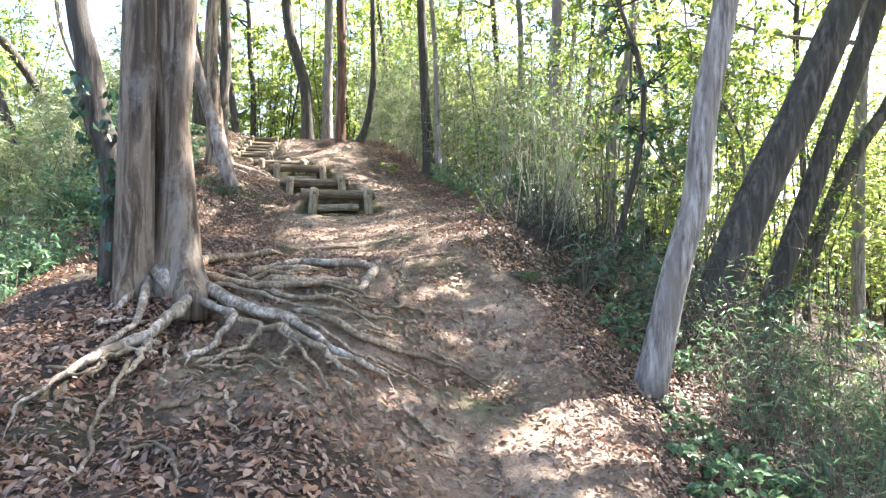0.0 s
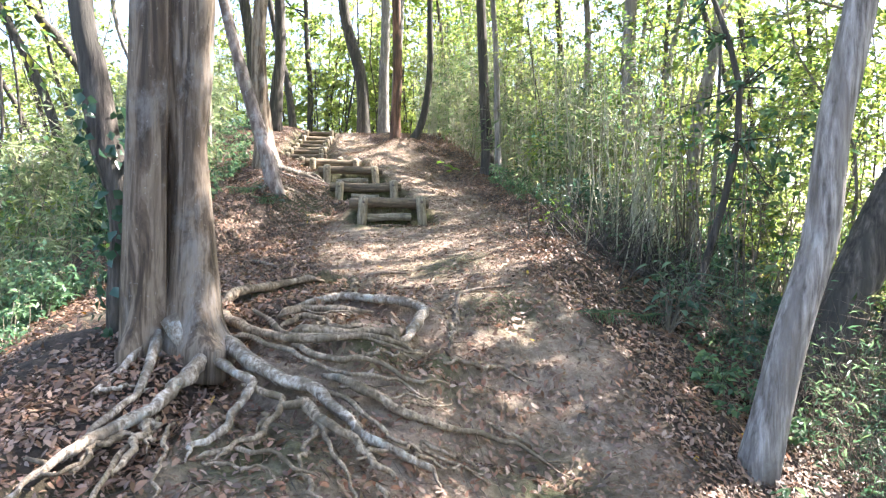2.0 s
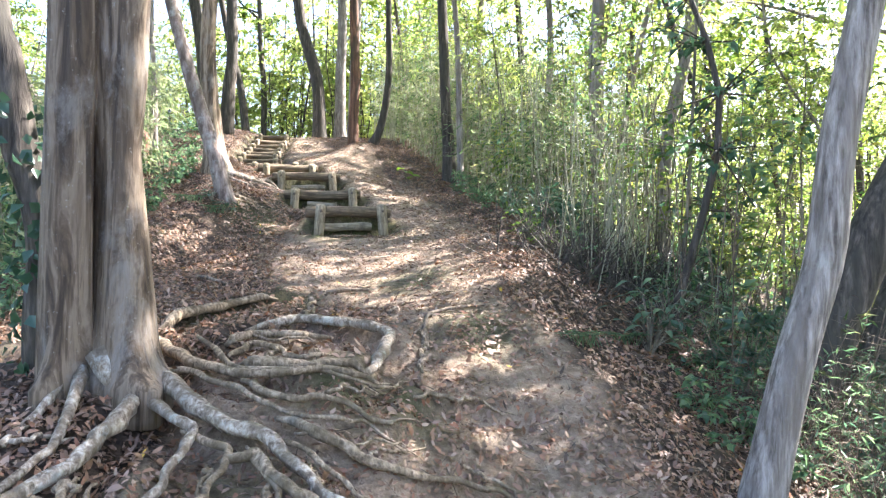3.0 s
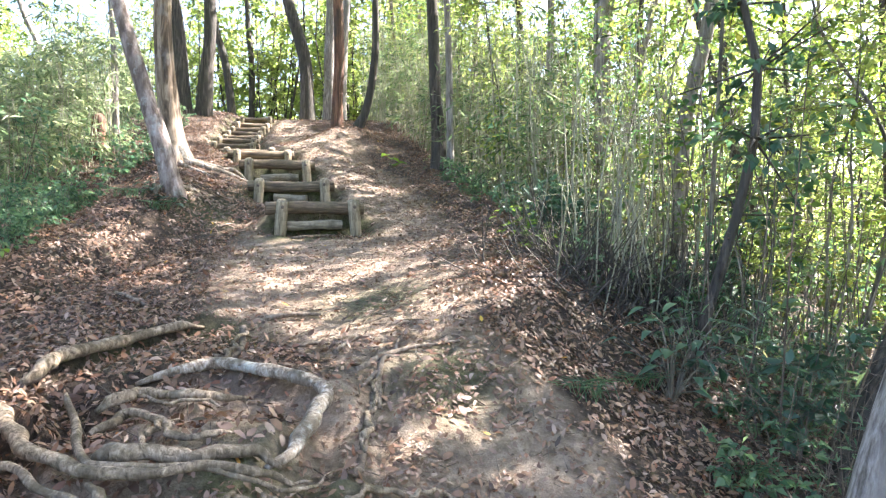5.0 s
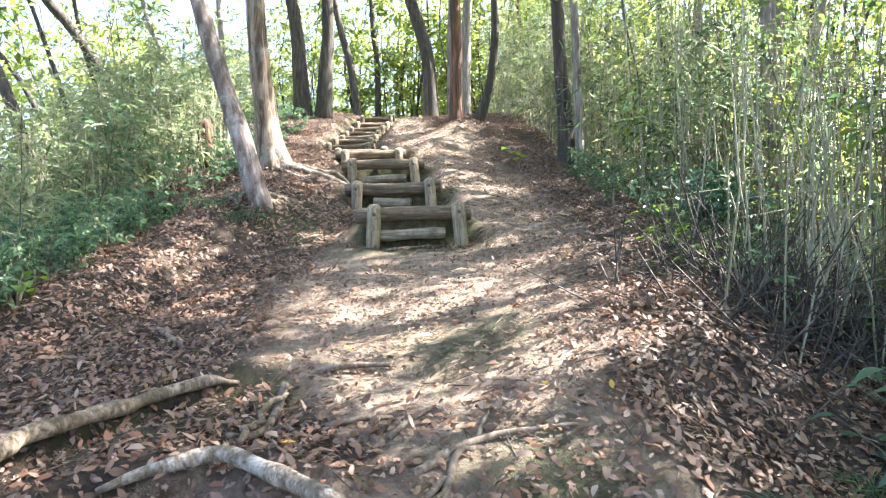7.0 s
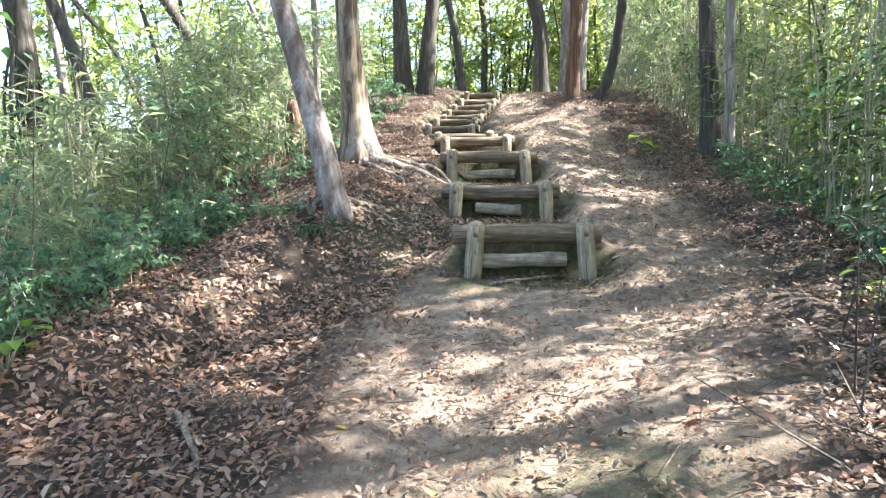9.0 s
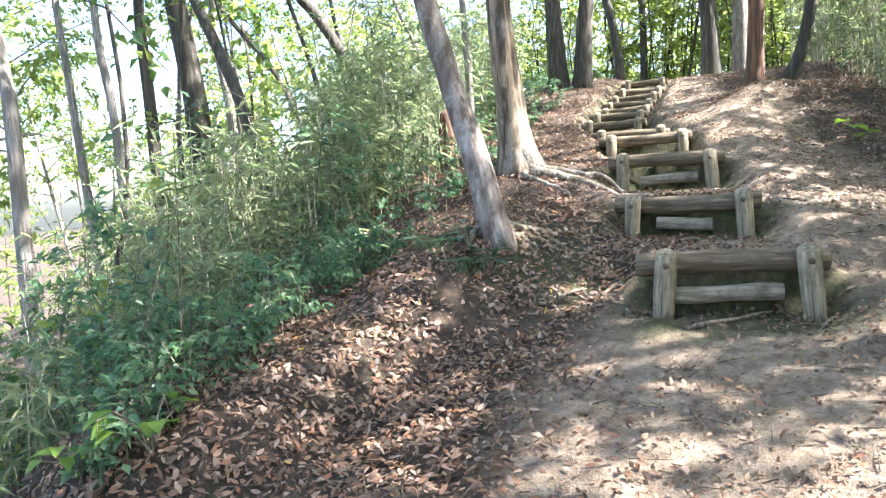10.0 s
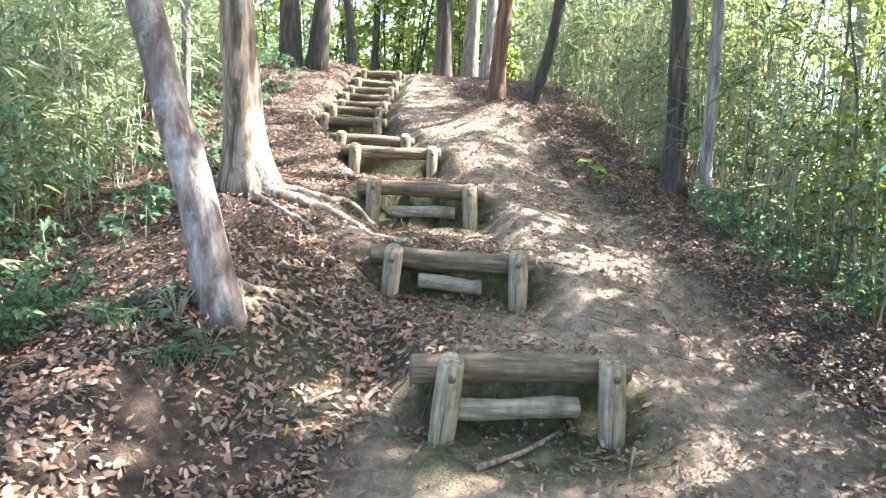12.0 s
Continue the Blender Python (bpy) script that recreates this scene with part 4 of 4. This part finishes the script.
thicket("bamboo_thicket", "upright dwarf bamboo with thin pale canes", 400, right_band(0, 1.7, 8.0, 19, 1.2), (.9, 2.3), 5, 6, .14, .021, M_BAMBOO, M_CANE, .007, 101, .06)
thicket("bare_canes", "thin grey upright canes with few leaves", 620, right_band(0, 2.2, 7.5, 19, 1.2), (1.0, 2.8), 2, 3, .10, .018, M_BAMBOO, M_CANE, .0065, 116, .05)
thicket("bamboo_thicket", "low sunlit dwarf bamboo falling down the slope", 300, left_band(.3, 3.5, 4.8, 8, 1.0), (.25, .7), 6, 6, .12, .019, M_BAMBOO_SUNLIT, M_CANE, .005, 102, .12)
thicket("bamboo_thicket", "sunlit dwarf bamboo behind the leaning tree", 360, left_band(.2, 3.0, 7.6, 11, 1.0), (.7, 1.7), 7, 6, .14, .021, M_BAMBOO_SUNLIT, M_CANE, .006, 117, .10)
thicket("bamboo_thicket", "tall sunlit bamboo up the slope", 220, left_band(.2, 2.4, 9.5, 17, 1.0), (1.1, 2.4), 8, 7, .15, .022, M_BAMBOO_SUNLIT, M_CANE, .006, 113, .07)
thicket("low_plants", "low green plants along the path's edge", 1000, left_band(-.25, 2.2, 2.2, 9, 1.3), (.1, .42), 5, 6, .05, .028, M_HERB, M_STEM, .003, 105, .25, (.05, .16))
thicket("low_plants", "low dark green plants on the bank", 520, right_band(-.3, 1.8, 2.5, 12, .9), (.08, .4), 5, 6, .05, .026, M_HERB, M_STEM, .003, 106, .25, (.05, .16))
thicket("low_plants", "low green plants under the trees by the crest", 420, left_band(-.5, 2.0, 9, 20, 1.0), (.1, .5), 4, 6, .06, .032, M_HERB, M_STEM, .003, 119, .25, (.05, .18))
thicket("low_plants", "low fresh green plants at the leaning tree", 40, right_band(-.75, .1, 3.0, 5.0, 1.0), (.1, .3), 5, 6, .05, .032, M_HERB, M_STEM, .003, 107, .25, (.05, .14))


def woody(name, label, height, stems, sprays_each, leaves_each, length, width, reach, stem_radius, low, lean, leaf_material, stem_material, seed):
    """A shrub or sapling: stems from one root, twigs, leaves."""
    r = np.random.default_rng(seed)
    thing = new(name)
    tagged(thing, label, name)
    roots = []
    for i in range(stems):
        tip = np.array([r.normal(0, lean) * height, r.normal(0, lean) * height, height * r.uniform(.75, 1)])
        p = spline([(0, 0, -.05), tip * [.25, .25, .35] + r.normal(0, .04, 3) * height, tip * [.6, .6, .7] + r.normal(0, .03, 3) * height, tip], 12)
        part("stem", tube_mesh("stem", p, np.linspace(stem_radius, stem_radius * .25, 12), 6, .15, 0, seed + i), stem_material, thing)
        roots.append(p[np.clip((r.uniform(low, 1, sprays_each) * 12).astype(int), 0, 11)])
    root = np.concatenate(roots)
    n = len(root)
    d = unit(r.normal(0, 1, (n, 3)) * [1, 1, .4] + [0, 0, .25])
    rc = r.uniform(*reach, n)
    tagged(part("twigwork", tri_mesh("twigwork", *rods(root, root + d * rc[:, None], stem_radius * .3, stem_radius * .12)), stem_material, thing), kind="stuff")
    tagged(part("foliage", tri_mesh("foliage", *sprays(root, d, rc, leaves_each, length, width, r)), leaf_material, thing), kind="stuff")
    return thing


def plant_out(kinds, count, where, group, seed, scale=(.75, 1.25)):
    r = np.random.default_rng(seed)
    n = 0
    while n < count:
        x, y = where(r)
        if noise.noise(Vector((x * 1.1, y * 1.1, seed))) < r.normal(-.08, .12):
            continue
        m = pose(x, y, gz(x, y) - .02, 0, 0, r.uniform(0, 360)) @ Matrix.Scale(r.uniform(*scale), 4)
        k = kinds[n % len(kinds)]
        if n < len(kinds):
            k.matrix_world = m
            tagged(k, group=group)
        else:
            copy_thing(k, m)
        n += 1


dark_sapling = woody("sapling", "slender sapling with dark glossy leaves on the bank", 4.6, 1, 46, 9, .085, .045, (.15, .5), .034, .16, .03, M_IVY, M_DARK, 521)
dark_sapling.matrix_world = pose(1.45, 6.16, gz(1.45, 6.16), 0, 0, 40)
right_shrubs = [woody("shrub", ("leafy green shrub below the bank", "dark-leaved shrub below the bank", "yellow-green shrub below the bank")[i % 3], 1.25, 3, 9, 9, .07, .036, (.12, .4), .006, .12, .16, (M_SAPLING, M_HERB, M_SAPLING)[i % 3], M_STEM, 400 + i) for i in range(6)]
plant_out(right_shrubs, 46, right_band(.2, 5, 4.3, 13, 1.0), "shrubs below the bank", 411, (.6, 1.4))
evergreens = [woody("shrub", "dark glossy evergreen shrub on the bank", .65, 5, 7, 8, .085, .042, (.1, .28), .006, .1, .22, M_IVY, M_STEM, 480 + i) for i in range(3)]
plant_out(evergreens, 22, right_band(-.25, 1.6, 4.6, 8.5, 1.0), "evergreens on the bank", 491, (.5, 1.15))
left_shrubs = [woody("shrub", ("yellow-green shrub on the slope", "fresh green shrub on the slope")[i % 2], .9, 3, 9, 9, .065, .034, (.12, .35), .006, .12, .18, (M_SAPLING, M_HERB)[i % 2], M_STEM, 420 + i) for i in range(5)]
plant_out(left_shrubs, 110, left_band(.5, 7, 1, 15, 1.0), "shrubs on the slope", 431, (.6, 1.3))
saplings = [woody("sapling", ("slender sapling with yellow-green leaves", "slender sapling with sparse leaves", "two-stemmed young tree with fine leaves")[i % 3], 4.6, 1 + (i % 3 == 2), (44, 26, 26)[i % 3], 13, .085, .044, (.3, .9), .020, .28, .07, (M_SAPLING, M_FAR, M_CANOPY)[i % 3], (M_STEM, M_DARK, M_STEM)[i % 3], 440 + i) for i in range(6)]
plant_out(saplings, 48, right_band(.5, 8, 6, 22, 1.0), "saplings in the woods", 451, (.65, 1.4))
edge_saplings = [woody("sapling", ("leafy young tree at the thicket's edge", "yellow-leaved young tree at the thicket's edge")[i % 2], 2.7, 2, 26, 14, .052, .028, (.2, .55), .010, .2, .10, (M_SAPLING, M_FAR)[i % 2], M_STEM, 500 + i) for i in range(4)]
plant_out(edge_saplings, 24, right_band(.3, 2.6, 6.2, 15, 1.0), "young trees at the thicket's edge", 511, (.6, 1.25))
left_saplings = [woody("sapling", ("thin leaning sapling with pale leaves", "thin dark sapling with few leaves")[i % 2], 4.2, 1, (26, 14)[i % 2], 12, .085, .044, (.3, .8), .016, .35, .12, (M_FAR, M_SAPLING)[i % 2], (M_STEM, M_DARK)[i % 2], 460 + i) for i in range(4)]
plant_out(left_saplings, 40, left_band(2.2, 11, 5, 24, 1.0), "saplings on the slope", 471, (.6, 1.4))
thicket("dead_canes", "pale dry leafless canes among the green", 200, right_band(-.1, 2.2, 5.0, 15, 1.0), (.7, 2.2), 3, 1, .05, .01, M_LITTER, M_STICK, .006, 114, .16, (.1, .3))
thicket("dead_canes", "pale dry leafless canes among the green", 120, left_band(0, 2.2, 4.0, 12, 1.0), (.5, 1.4), 3, 1, .05, .01, M_LITTER, M_STICK, .005, 115, .25, (.1, .3))


thicket("dry_stems", "tangle of thin dry stems below the leaning trees", 1300, right_band(-.25, 2.6, 1.2, 5.6, 1.0), (.2, .8), 6, 1, .06, .012, M_HERB, M_STICK, .003, 121, .3, (.1, .35))
thicket("dwarf_bamboo", "grey-green dwarf bamboo below the leaning trees", 150, right_band(.15, 3.6, 1.5, 6.0, 1.0), (.25, .8), 5, 6, .11, .016, M_BAMBOO, M_CANE, .004, 122, .2, (.1, .3))


def far_band(r):
    x, y = r.uniform(-45, 40), r.uniform(24, 70)
    return x, y


thicket("far_woods", "bright yellow-green woods beyond the crest", 300, far_band, (5, 13), 24, 12, .33, .15, M_FAR, M_DARK, .05, 110, .06, (.6, 2.0), .05, "woods")


def crest_band(r):
    return r.uniform(-16, 3), r.uniform(24, 33)


thicket("far_woods", "sunny yellow-green foliage just past the crest", 240, crest_band, (3.5, 9), 24, 14, .17, .10, M_FAR, M_DARK, .03, 118, .06, (.5, 1.5), .05, "woods")


def side_band(r):
    x, y = r.uniform(14, 45) * (1 if r.uniform() < .66 else -1), r.uniform(-8, 40)
    return x, y


thicket("far_woods", "green woods down both slopes", 220, side_band, (4, 11), 22, 10, .34, .20, M_FAR, M_DARK, .05, 111, .06, (.6, 1.8), .05, "woods")


def slope_band(r):
    return r.uniform(9, 16), r.uniform(1, 26)


thicket("far_woods", "green and yellow foliage down the slope", 170, slope_band, (4, 9.5), 26, 12, .16, .09, M_FAR, M_DARK, .03, 120, .06, (.4, 1.3), .1, "woods")


def behind_band(r):
    return r.uniform(-14, 14), r.uniform(-26, -5)


thicket("far_woods", "woods where the path comes from", 60, behind_band, (4, 10), 24, 10, .34, .20, M_CANOPY, M_DARK, .05, 112, .06, (.6, 1.6), .05, "woods")


# ---- fallen leaves and sticks ----
def litter(name, label, count, material, size, seed, keep, steep=1.8):
    r = np.random.default_rng(seed)
    y = .6 + 19 * r.uniform(0, 1, count * 4) ** 1.35
    x = r.uniform(-4.2, 2.4, count * 4) - .18 * np.maximum(y - 6, 0)
    k = np.nonzero(r.uniform(0, 1, count * 4) < keep(x, y))[0][:count]
    x, y = x[k], y[k]
    at = np.column_stack([x, y, ground_z(x, y) + r.uniform(.002, .022, len(x))])
    e = .03
    nx, ny = (ground_z(x - e, y) - ground_z(x + e, y)) / (2 * e), (ground_z(x, y - e) - ground_z(x, y + e)) / (2 * e)
    flat = np.hypot(nx, ny) < steep
    x, y, at, nx, ny = x[flat], y[flat], at[flat], nx[flat], ny[flat]
    nm = unit(np.column_stack([np.clip(nx, -1, 1), np.clip(ny, -1, 1), np.ones(len(x))]) + r.normal(0, .38, (len(x), 3)))
    d = r.normal(0, 1, (len(x), 3))
    d = unit(d - nm * (d * nm).sum(1)[:, None])
    s = size * r.uniform(.55, 1.35, len(x))
    if size < .03:
        v, t = leaf_arrays(at, d, nm, s, s * .6, .2)
        return tagged(part(name, tri_mesh(name, v, t), material), label, "fallen leaves", kind="stuff")
    w, curl, cup = s * r.uniform(.24, .52, len(x)), r.uniform(-.12, .2, len(x)), r.uniform(-.35, .35, len(x))
    a, b = y < 9.0, y >= 9.0
    v, t = joined([curled_arrays(at[a], d[a], nm[a], s[a], w[a], curl[a], cup[a]), leaf_arrays(at[b], d[b], nm[b], s[b], w[b], .2)])
    return tagged(part(name, tri_mesh(name, v, t), material), label, "fallen leaves", kind="stuff")


def leafy(x, y):
    return np.clip(1.05 - .85 * path_wear(x, y), .24, 1) * (.68 + .32 * np.sin(x * 5.1 + y * 2.3) * np.sin(y * 3.7 - x * 1.9))


litter("fallen_leaves", "brown curled fallen leaves over the soil", 128000, M_LITTER, .040, 201, leafy)
litter("fallen_leaves", "thick drift of brown leaves on the banks", 26000, M_LITTER, .042, 205, lambda x, y: np.where(((x < -1.5) & (y > 4.8) & (y < 9.8)) | ((x > .25) & (y > 3.0) & (y < 10.5)), 1.0, .0))
litter("fallen_leaves", "brown leaves caught between the bare roots", 22000, M_LITTER, .048, 206, lambda x, y: np.where((x > -2.6) & (x < .3) & (y > 1.6) & (y < 5.6), .75, .0), 2.4)
litter("fallen_leaves", "golden and orange fallen leaves", 420, M_GOLD, .042, 202, leafy)

litter("leaf_crumbs", "small broken leaf crumbs over the path", 95000, M_LITTER, .023, 204, lambda x, y: .55 + .45 * np.sin(x * 4.3 + 1.7 * y) * np.sin(y * 2.9 - x))


def twig_litter():
    r = np.random.default_rng(203)
    n = 9500
    x, y = r.uniform(-4.8, 2.4, n), .8 + 14 * r.uniform(0, 1, n) ** 1.2
    a = r.uniform(0, 2 * math.pi, n)
    l = r.uniform(.03, .15, n)
    x2, y2 = x + np.cos(a) * l, y + np.sin(a) * l
    p, q = np.column_stack([x, y, ground_z(x, y) + .008]), np.column_stack([x2, y2, ground_z(x2, y2) + r.uniform(.004, .03, n)])
    tagged(part("twig_litter", tri_mesh("twig_litter", *rods(p, q, r.uniform(.0015, .004, n), .0012)), M_STICK), "thin dry twigs scattered over the soil", "twigs", kind="stuff")


twig_litter()
STICKS = [
    (0.014, 0.007, [(-1.36, 7.93), (-1.22, 8.07), (-1.07, 8.35)]),
    (0.011, 0.008, [(-1.59, 7.84), (-1.58, 8.08)]),
    (0.010, 0.006, [(-0.80, 8.24), (-0.84, 7.99)]),
    (0.012, 0.006, [(-1.86, 8.18), (-1.79, 8.33)]),
    (0.012, 0.006, [(-2.06, 8.08), (-1.96, 8.22)]),
    (0.020, 0.010, [(-1.08, 5.65), (-1.01, 5.35), (-1.08, 5.20)]),
    (0.012, 0.008, [(-1.02, 5.37), (-0.86, 5.24)]),
    (0.018, 0.009, [(-1.00, 5.78), (-0.71, 5.86)]),
    (0.012, 0.007, [(-0.76, 5.28), (-0.57, 5.37)]),
    (0.012, 0.007, [(-0.52, 5.21), (-0.43, 5.44)]),
    (0.014, 0.011, [(-2.07, 6.27), (-1.76, 6.01)]),
    (0.016, 0.007, [(-0.39, 5.02), (-0.22, 5.20), (0.06, 5.28)]),
    (0.016, 0.010, [(-0.27, 4.83), (-0.30, 5.04), (-0.35, 4.89)]),
    (0.010, 0.006, [(-0.24, 5.21), (-0.22, 5.42)]),
    (0.016, 0.010, [(-0.29, 4.31), (-0.29, 5.05), (-0.24, 5.17)]),
]
for i, (ra, rb, pts) in enumerate(STICKS):
    p = spline([(a, b, 0) for a, b in pts], 5 * len(pts))
    u = np.linspace(0, 1, len(p))
    p[:, 2] = ground_z(p[:, 0], p[:, 1]) + ra * .7 + .012 * np.sin(u * math.pi)
    stick = part("fallen_stick", tube_mesh("fallen_stick", p - p[0], ra * (1 - u) + rb * u, 7, .3, 0, i), M_STICK)
    stick.location = p[0]
    tagged(stick, "dry grey-brown stick lying on the path", "stick", group="sticks on the path")


# ---- single plants and remains ----
def leaf_plant(label, x, y, count, length, width, height, material, seed):
    """A small plant: stalks from one root, a broad leaf on each."""
    r = np.random.default_rng(seed)
    thing = new("plant")
    thing.location = (x, y, gz(x, y))
    tagged(thing, label, "plant")
    for i in range(count):
        a = r.uniform(0, 2 * math.pi)
        top = np.array([math.cos(a) * r.uniform(.03, .8) * height, math.sin(a) * r.uniform(.03, .8) * height, height * r.uniform(.2, 1)])
        stalk = part("stalk", tube_mesh("stalk", spline([(0, 0, -.02), top * [.4, .4, .6], top], 6), np.linspace(.004, .002, 6), 5), M_STEM, thing)
        n = 6
        t = np.linspace(0, 1, n)
        out = unit(np.array([math.cos(a), math.sin(a), r.uniform(-.2, .25)]))
        side, up = np.array([-math.sin(a), math.cos(a), 0]), np.array([0, 0, 1.0])
        w = width * np.sin(np.pi * t ** .75) * .5 + .001
        size = r.uniform(.7, 1.15)
        verts = []
        for k in range(n):
            c = top + out * length * size * t[k] - up * length * size * .3 * t[k] ** 2
            verts += [c - side * w[k] * size + up * w[k] * .35, c, c + side * w[k] * size + up * w[k] * .35]
        faces = [(3 * k + j, 3 * k + j + 1, 3 * k + j + 4, 3 * k + j + 3) for k in range(n - 1) for j in (0, 1)]
        part("leaf", mesh_of("leaf", verts, faces), material, thing)
    return thing


leaf_plant("broad-leaved bright green plant beside the path", -.93, 12.0, 5, .15, .13, .2, M_BRIGHT, 301)
leaf_plant("broad-leaved bright green plant at the slope's edge", -2.80, 6.15, 9, .09, .075, .18, M_BRIGHT, 302)
leaf_plant("broad-leaved bright green plant at the slope's edge", -3.05, 6.0, 9, .09, .075, .18, M_BRIGHT, 303)
leaf_plant("bushy fresh green plant on the bank's shoulder", .55, 7.6, 46, .075, .034, .3, M_BRIGHT, 304)
leaf_plant("bushy fresh green plant on the bank's shoulder", .75, 7.35, 42, .07, .032, .28, M_BRIGHT, 305)
leaf_plant("bushy fresh green plant on the bank's shoulder", .62, 7.05, 36, .07, .03, .26, M_BRIGHT, 306)
leaf_plant("dark glossy broad-leaved evergreen on the bank", 1.12, 5.5, 30, .12, .055, .42, M_IVY, 307)
leaf_plant("dark glossy broad-leaved evergreen on the bank", 1.32, 5.75, 26, .12, .05, .5, M_IVY, 308)
leaf_plant("small dark evergreen at the leaning tree's foot", -2.62, 8.12, 12, .09, .045, .16, M_IVY, 310)
leaf_plant("small dark evergreen at the leaning tree's foot", -2.46, 8.08, 10, .09, .045, .14, M_IVY, 311)


def ivy(label, axis_x, axis_y, low, high, radius, count, seed):
    r = np.random.default_rng(seed)
    z = r.uniform(low, high, count)
    a = r.uniform(0, 2 * math.pi, count)
    cx, cy = np.interp(z, *axis_x), np.interp(z, *axis_y)
    out = np.column_stack([np.cos(a), np.sin(a), np.zeros(count)])
    at = np.column_stack([cx, cy, z]) + out * (radius * r.uniform(.95, 1.35, count))[:, None]
    d = unit(out * .3 + r.normal(0, .5, (count, 3)) - [0, 0, .7])
    s = r.uniform(.035, .08, count)
    v, t = leaf_arrays(at, d, unit(out + r.normal(0, .3, (count, 3))), s, s * .8, .2)
    ob = part("ivy", tri_mesh("ivy", v, t), M_IVY)
    return tagged(ob, label, "ivy", kind="stuff")


ivy("dark ivy climbing the crooked trunk", ([1.2, 1.66, 1.94, 2.17, 2.34, 2.57, 2.8], [-1.98, -1.925, -1.915, -1.95, -2.012, -2.05, -2.09]), ([1, 3], [4.08, 4.06]), 1.2, 2.6, .092, 300, 321)
ivy("ivy climbing the thick furrowed tree", ([1.5, 3.98, 5.3], [-7.97, -8.18, -8.4]), ([1, 3], [10.6, 10.6]), 1.2, 4.0, .20, 900, 322)


def stump():
    """A broken brown trunk."""
    thing = new("stump")
    x, y = -4.74, 11.2
    thing.location = (x, y, gz(x, y))
    tagged(thing, "brown broken tree stump among the bamboo", "stump")
    verts, faces = tube([(0, 0, -.1), (0, 0, .2), (.01, 0, .5), (.02, 0, .56), (.03, .01, .62)], [.11, .10, .09, .085, .04], 14, .2, .1, 3)
    part("trunk", mesh_of("trunk", verts, faces), M_RED, thing)


stump()


def brush_heap():
    """A heap of dead twigs and brown leaves on the bank."""
    r = np.random.default_rng(331)
    n = 900
    c = np.array([1.15, 6.75])
    p = c + r.normal(0, 1, (n, 2)) * [.34, .42]
    a = np.column_stack([p, ground_z(p[:, 0], p[:, 1]) + r.uniform(0, .12, n)])
    b = a + r.normal(0, .22, (n, 3)) * [1, 1, .9] + [0, 0, .14]
    tagged(part("brush_heap", tri_mesh("brush_heap", *rods(a, b, .005, .002)), M_DARK), "heap of dead brown twigs on the bank", "twigs", kind="stuff")


brush_heap()


def heap_band(r):
    return r.normal(1.1, .22), r.normal(6.7, .3)


thicket("bare_canes", "pale bare stems rising from the heap of twigs", 34, heap_band, (.6, 1.7), 3, 1, .05, .012, M_BAMBOO, M_CANE, .007, 332, .12, (.1, .3))


def grass_tuft(label, x, y, count, length, material, seed):
    r = np.random.default_rng(seed)
    a = r.uniform(0, 2 * math.pi, count)
    at = np.column_stack([x + r.normal(0, .05, count), y + r.normal(0, .05, count), np.full(count, gz(x, y))])
    d = unit(np.column_stack([np.cos(a) * .5, np.sin(a) * .5, np.ones(count)]))
    bend = at + d * (length * .5)
    tip = bend + unit(d * [1.6, 1.6, .1]) * length * r.uniform(.4, .9, count)[:, None]
    ob = part("grass_tuft", tri_mesh("grass_tuft", *joined([rods(at, bend, .0025, .002), rods(bend, tip, .002, .0006)])), material)
    return tagged(ob, label, "grass", kind="stuff")


for i, (x, y) in enumerate([(.62, 5.1), (.95, 5.5), (-2.75, 8.0), (-2.9, 8.1), (-2.55, 7.95), (1.3, 5.0), (.2, 9.9), (-.1, 10.9)]):
    grass_tuft("tuft of thin drooping grass on the bank", x, y, 45, .15, M_HERB, 340 + i)
